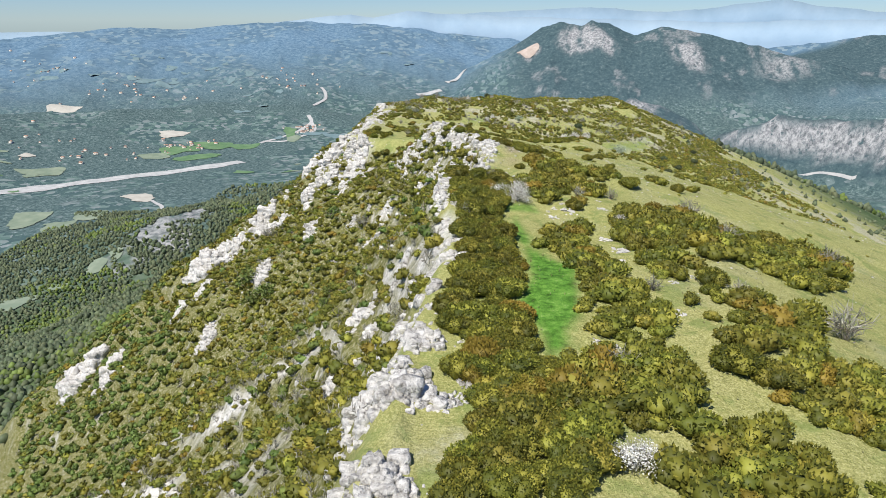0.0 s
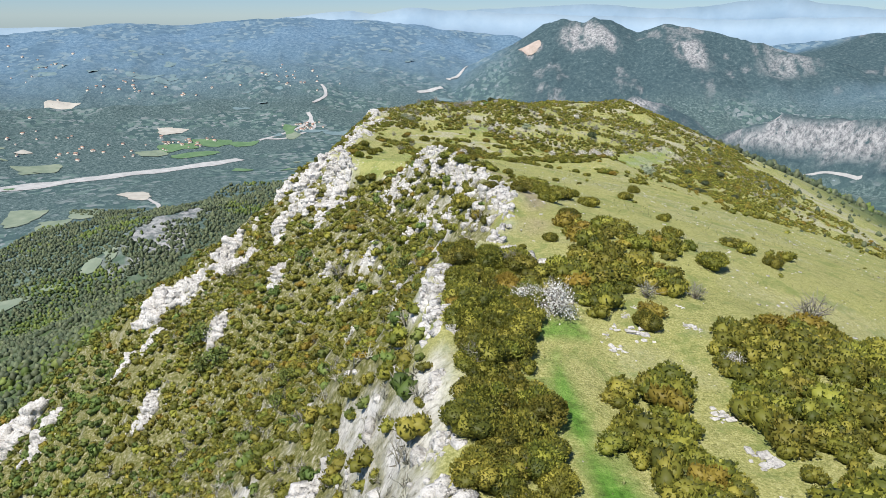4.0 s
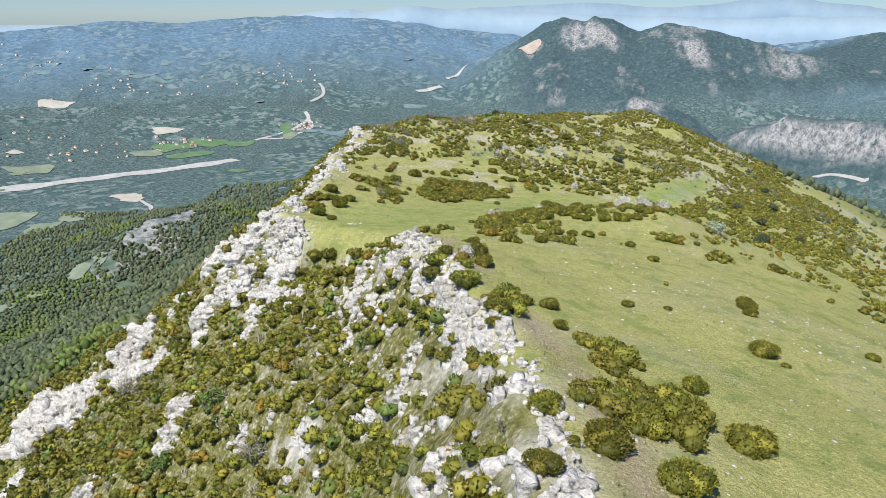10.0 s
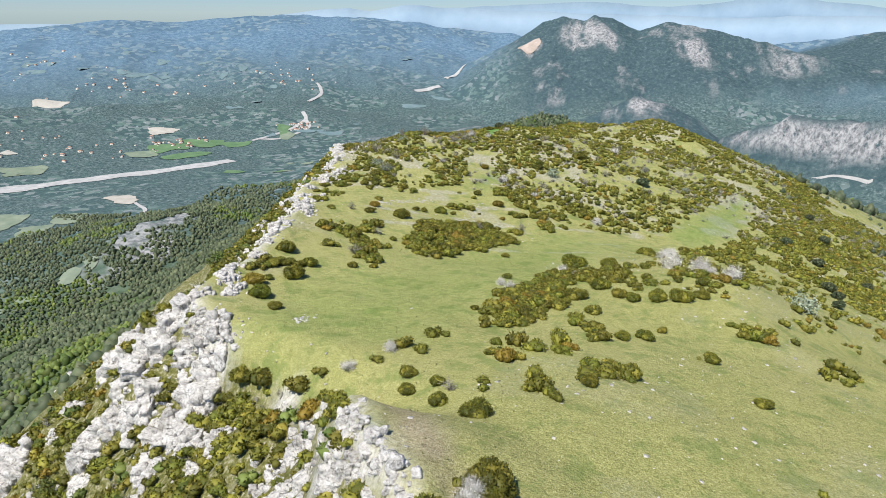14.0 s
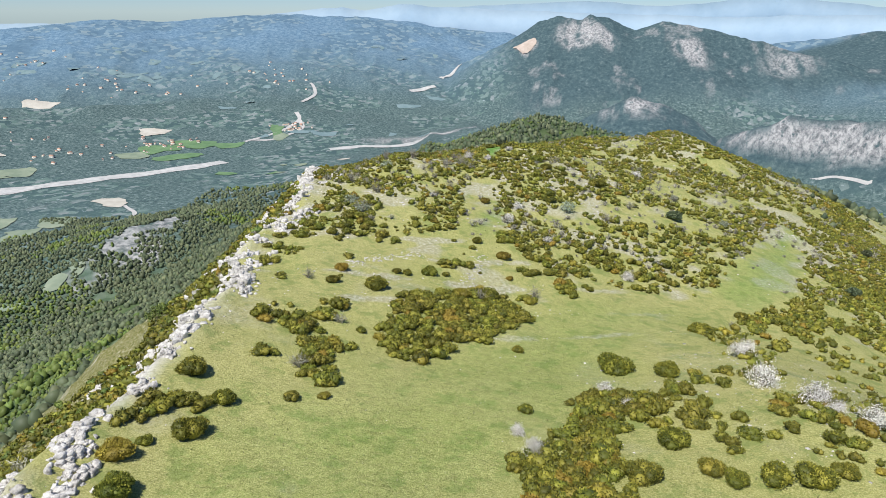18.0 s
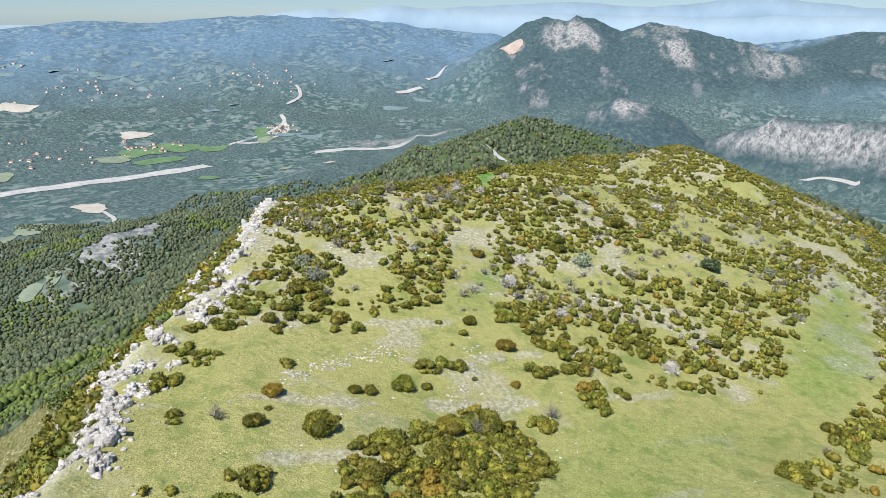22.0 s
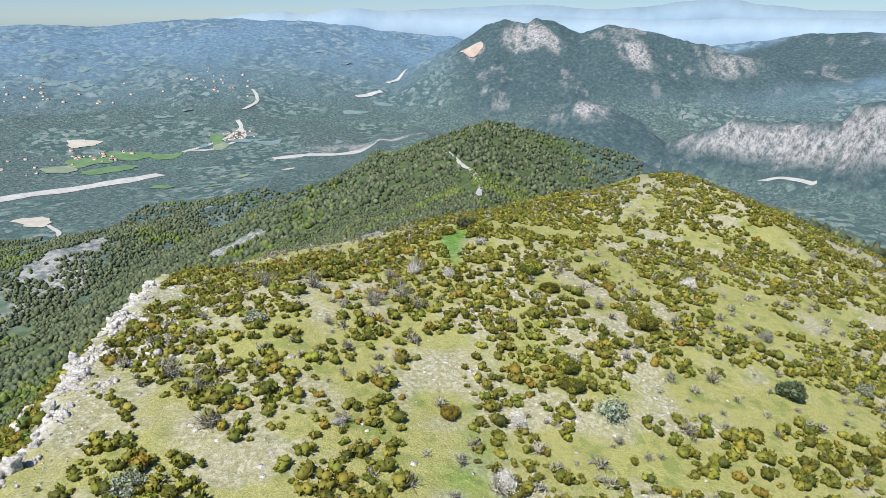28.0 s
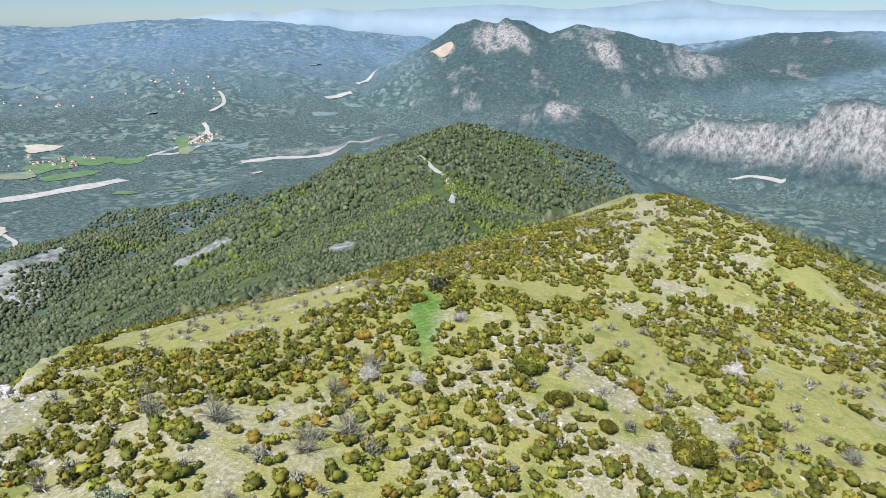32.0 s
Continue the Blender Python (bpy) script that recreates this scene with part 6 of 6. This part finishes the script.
ribbon("valley_road", ((-690, 2500), (-620, 2520), (-560, 2600), (-530, 2680), (-560, 2780)), 14, ROAD_DUST, "winding pale road through green fields", "road")
ribbon("far_road", ((-600, 3050), (-560, 3160), (-600, 3280)), 14, ROAD_DUST, "pale road winding over a wooded rise", "road", 3)
ribbon("gravel_bank", ((-130, 3290), (-60, 3340), (-10, 3380)), 26, GRAVEL, "pale gravel bank of a far river", "river", 3)
ribbon("gravel_bank", ((20, 3480), (60, 3560), (120, 3640)), 26, GRAVEL, "pale gravel bank of a far river", "river", 3)
ribbon("forest_track", ((80, 690), (98, 790), (99, 930), (92, 1080)), 5.5, ROAD_DUST, "narrow pale track climbing through the pine wood", "track", 0.7)
ribbon("farm_track", ((-760, 1640), (-700, 1560), (-690, 1500)), 9, ROAD_DUST, "pale farm track beside a field", "track")

FIELD_GREEN = make_plain("field_green", (0.08, 0.16, 0.075), (0.15, 0.24, 0.12), 0.03)
FIELD_PALE = make_plain("field_pale", (0.15, 0.20, 0.14), (0.25, 0.29, 0.21), 0.03)
SCAR_EARTH = make_plain("pink_earth", (0.34, 0.28, 0.23), (0.50, 0.42, 0.36), 0.03)
FIELD_STRAW = make_plain("field_straw", (0.36, 0.34, 0.29), (0.50, 0.48, 0.42), 0.03)
# for fields past y 2500: green shifted to blue to include the haze
FIELD_HAZE = make_plain("field_hazed", (0.12, 0.19, 0.20), (0.18, 0.25, 0.26), 0.03)


def field(x, y, rx, ry, turn, mat, label, lift=1.6):
    u, v = np.meshgrid(np.linspace(-1, 1, 9), np.linspace(-1, 1, 9))
    c, s = math.cos(turn), math.sin(turn)
    px, py = u * rx * (1 + 0.25 * v) * np.sqrt(1 - 0.2 * v * v), v * ry * (1 - 0.2 * u) * np.sqrt(1 - 0.2 * u * u)
    gx, gy = x + px * c - py * s, y + px * s + py * c
    gx, gy = gx + 0.7 * rx * (fbm(gx, gy, 28, 2, 200) - 0.5), gy + 0.7 * ry * (fbm(gx, gy, 28, 2, 201) - 0.5)
    z = land(gx.ravel(), gy.ravel()) + lift
    i, j = np.meshgrid(np.arange(8), np.arange(8), indexing="ij")
    a = (i * 9 + j).ravel()
    me = mesh_of("field", np.column_stack([gx.ravel(), gy.ravel(), z]), np.stack([a, a + 1, a + 10, a + 9], 1), mat, True)
    return tagged(new("field", me), label, "field", "valley fields", "structure")


for x, y, rx, ry, turn, mat in ((-946, 2330, 60, 45, 0.5, FIELD_GREEN), (-850, 2420, 65, 40, 0.4, FIELD_GREEN), (-752, 2440, 50, 30, 0.3, FIELD_GREEN), (-860, 2250, 80, 30, 0.6, FIELD_GREEN), (-1000, 2240, 50, 40, 0.5, FIELD_PALE),
                                (-994, 1490, 38, 60, 0.3, FIELD_PALE), (-889, 1427, 30, 40, 0.4, FIELD_PALE), (-855, 1510, 40, 35, 0.2, FIELD_PALE), (-718, 989, 30, 24, 0.3, FIELD_PALE), (-640, 1120, 12, 26, 0.2, FIELD_PALE),
                                (-622, 1160, 10, 20, 0.5, FIELD_PALE), (-672, 1045, 16, 9, 0.3, FIELD_PALE), (-797, 1662, 30, 42, 0.9, FIELD_STRAW), (-1634, 2822, 60, 60, 0.2, FIELD_STRAW), (-1040, 2520, 50, 40, 0.3, FIELD_STRAW),
                                (-620, 2640, 24, 60, 0.2, FIELD_GREEN), (-590, 2560, 26, 40, 0.2, FIELD_PALE), (-1240, 1980, 60, 50, 0.6, FIELD_PALE)):
    field(x, y, rx, ry, turn, mat, "open farm field on the valley floor")
field(437, 3425, 42, 34, 0.2, SCAR_EARTH, "bare pinkish earth scar on the mountain", 5)
made = 0
while made < 60:
    x, y = g.uniform(-2500, 0), g.uniform(1450, 3900)
    if land_at(x, y) > (-385 if y < 2900 else -150) or fbm(np.array([x]), np.array([y]), 500, 2, 210)[0] < 0.5 or abs(math.atan2(x, y)) > 0.72:
        continue
    s = 1.0 + 0.5 * (y > 2600)
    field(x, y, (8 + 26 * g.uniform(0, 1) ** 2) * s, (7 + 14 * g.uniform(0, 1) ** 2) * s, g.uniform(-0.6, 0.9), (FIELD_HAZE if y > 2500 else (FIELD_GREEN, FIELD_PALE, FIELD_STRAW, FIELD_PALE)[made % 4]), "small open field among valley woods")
    made += 1

WALL = make_plain("house_plaster", (0.55, 0.50, 0.42), (0.70, 0.66, 0.58), 0.3)
ROOF = make_plain("roof_tile", (0.36, 0.20, 0.14), (0.50, 0.33, 0.25), 0.3)


def house():
    root = new("house")
    w, d, h, r = 6.0, 4.5, 5.0, 2.4
    v = np.array([(sx * w, sy * d, z) for z in (-3, h) for sx, sy in ((-1, -1), (1, -1), (1, 1), (-1, 1))], float)
    f = np.array([(0, 1, 5, 4), (1, 2, 6, 5), (2, 3, 7, 6), (3, 0, 4, 7), (4, 5, 6, 7)])
    mesh_part("house_wall", mesh_of("house_wall", v, f, WALL), root)
    o = 0.6
    v = np.array([(-w - o, -d - o, h - 0.1), (w + o, -d - o, h - 0.1), (w + o, 0, h + r), (-w - o, 0, h + r), (-w - o, d + o, h - 0.1), (w + o, d + o, h - 0.1),
                  (-w - o, -d - o, h + 0.2), (w + o, -d - o, h + 0.2), (w + o, 0, h + r + 0.3), (-w - o, 0, h + r + 0.3), (-w - o, d + o, h + 0.2), (w + o, d + o, h + 0.2)], float)
    f = np.array([(0, 3, 2, 1), (3, 4, 5, 2), (6, 7, 8, 9), (9, 8, 11, 10), (0, 1, 7, 6), (4, 10, 11, 5), (1, 2, 8, 7), (2, 5, 11, 8), (0, 6, 9, 3), (3, 9, 10, 4)])
    mesh_part("roof", mesh_of("roof", v, f, ROOF), root)
    return tagged(root, "small far house with a tiled roof in the valley", "house", "valley houses")


first = house()
first.matrix_world = pose(-1050, 2437, land_at(-1050, 2437), 0, 0, 20)
made = 0
VILLAGES = ((-1250, 2180, 230, 90), (-960, 2400, 90, 60), (-1700, 2300, 250, 120), (-700, 3350, 260, 90), (-1400, 3100, 300, 120), (-2000, 3300, 300, 150), (-560, 2700, 60, 60))
while made < 170:
    cx, cy, sx, sy = VILLAGES[made % len(VILLAGES)]
    x, y = g.normal(cx, sx * 0.6), g.normal(cy, sy * 0.7)
    k = g.uniform(0.5, 1.05)
    copy_thing(first, pose(x, y, land_at(x, y), 0, 0, g.uniform(0, 180)) @ Matrix.Diagonal((k, k, k, 1)))
    made += 1

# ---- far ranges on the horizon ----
# both ranges have the horizon haze painted in as soft pale blues
HAZE_BLUE = make_plain("haze_blue_range", (0.24, 0.34, 0.43), (0.31, 0.41, 0.49), 0.004, 1.0, 0.0)
PALE_HAZE = make_plain("pale_hazed_range", (0.20, 0.295, 0.38), (0.26, 0.355, 0.44), 0.004, 1.0, 0.0)


def far_range(name, crest, mat, label, foot=-420, depth=160):
    pts = np.array(crest, float)
    s = np.concatenate([[0], np.cumsum(np.hypot(*np.diff(pts[:, :2], axis=0).T))])
    t = np.linspace(0, s[-1], 420)
    x, y, z = (np.interp(t, s, pts[:, k]) for k in range(3))
    z = z + 14 * (fbm(t, 0 * t, 130, 5, 220) - 0.5) + 22 * (fbm(t, 0 * t, 420, 3, 221) - 0.5)
    r = np.hypot(x, y - 100)
    rows = []
    for k, (share, back) in enumerate(((0, 1.0), (0.35, 0.7), (0.7, 0.35), (1, 0.0), (0.5, -0.3))):
        q = 1 - depth * back / r
        rough = 16 * (fbm(t, np.full_like(t, 50.0 * k), 90, 4, 222) - 0.5) * (0 < share < 1)
        rows.append(np.column_stack([x * q, 100 + (y - 100) * q, foot + (z - foot) * share + rough]))
    v = np.concatenate(rows)
    i, j = np.meshgrid(np.arange(4), np.arange(419), indexing="ij")
    a = (i * 420 + j).ravel()
    me = mesh_of(name, v, np.stack([a, a + 1, a + 421, a + 420], 1), mat, True)
    return tagged(new(name, me), label, "mountains", kind="structure")


far_range("backdrop_range", ((-3700, 3000, -20), (-3226, 3655, -30), (-2631, 4108, -48), (-2247, 4331, -50), (-1798, 4538, -40), (-1179, 4738, -4), (-651, 4839, 58), (-497, 4858, 36), (-261, 4876, 82), (-64, 4883, 70), (252, 4877, 58), (641, 4841, 40), (1017, 4776, 30), (1378, 4684, 20), (1712, 4571, 10), (2158, 4377, 20), (2606, 4125, 30), (3400, 3500, 20)), HAZE_BLUE, "hazy blue mountain range on the horizon")
far_range("backdrop_high_range", ((-900, 4860, 0), (-300, 4905, 40), (252, 4900, 72), (641, 4870, 92), (1017, 4800, 106), (1378, 4710, 78), (1712, 4596, 92), (1897, 4520, 120), (2158, 4400, 146), (2332, 4310, 100), (2606, 4150, 70), (3400, 3540, 60)), PALE_HAZE, "high range on the horizon with pale blue haze in its colour", depth=40)
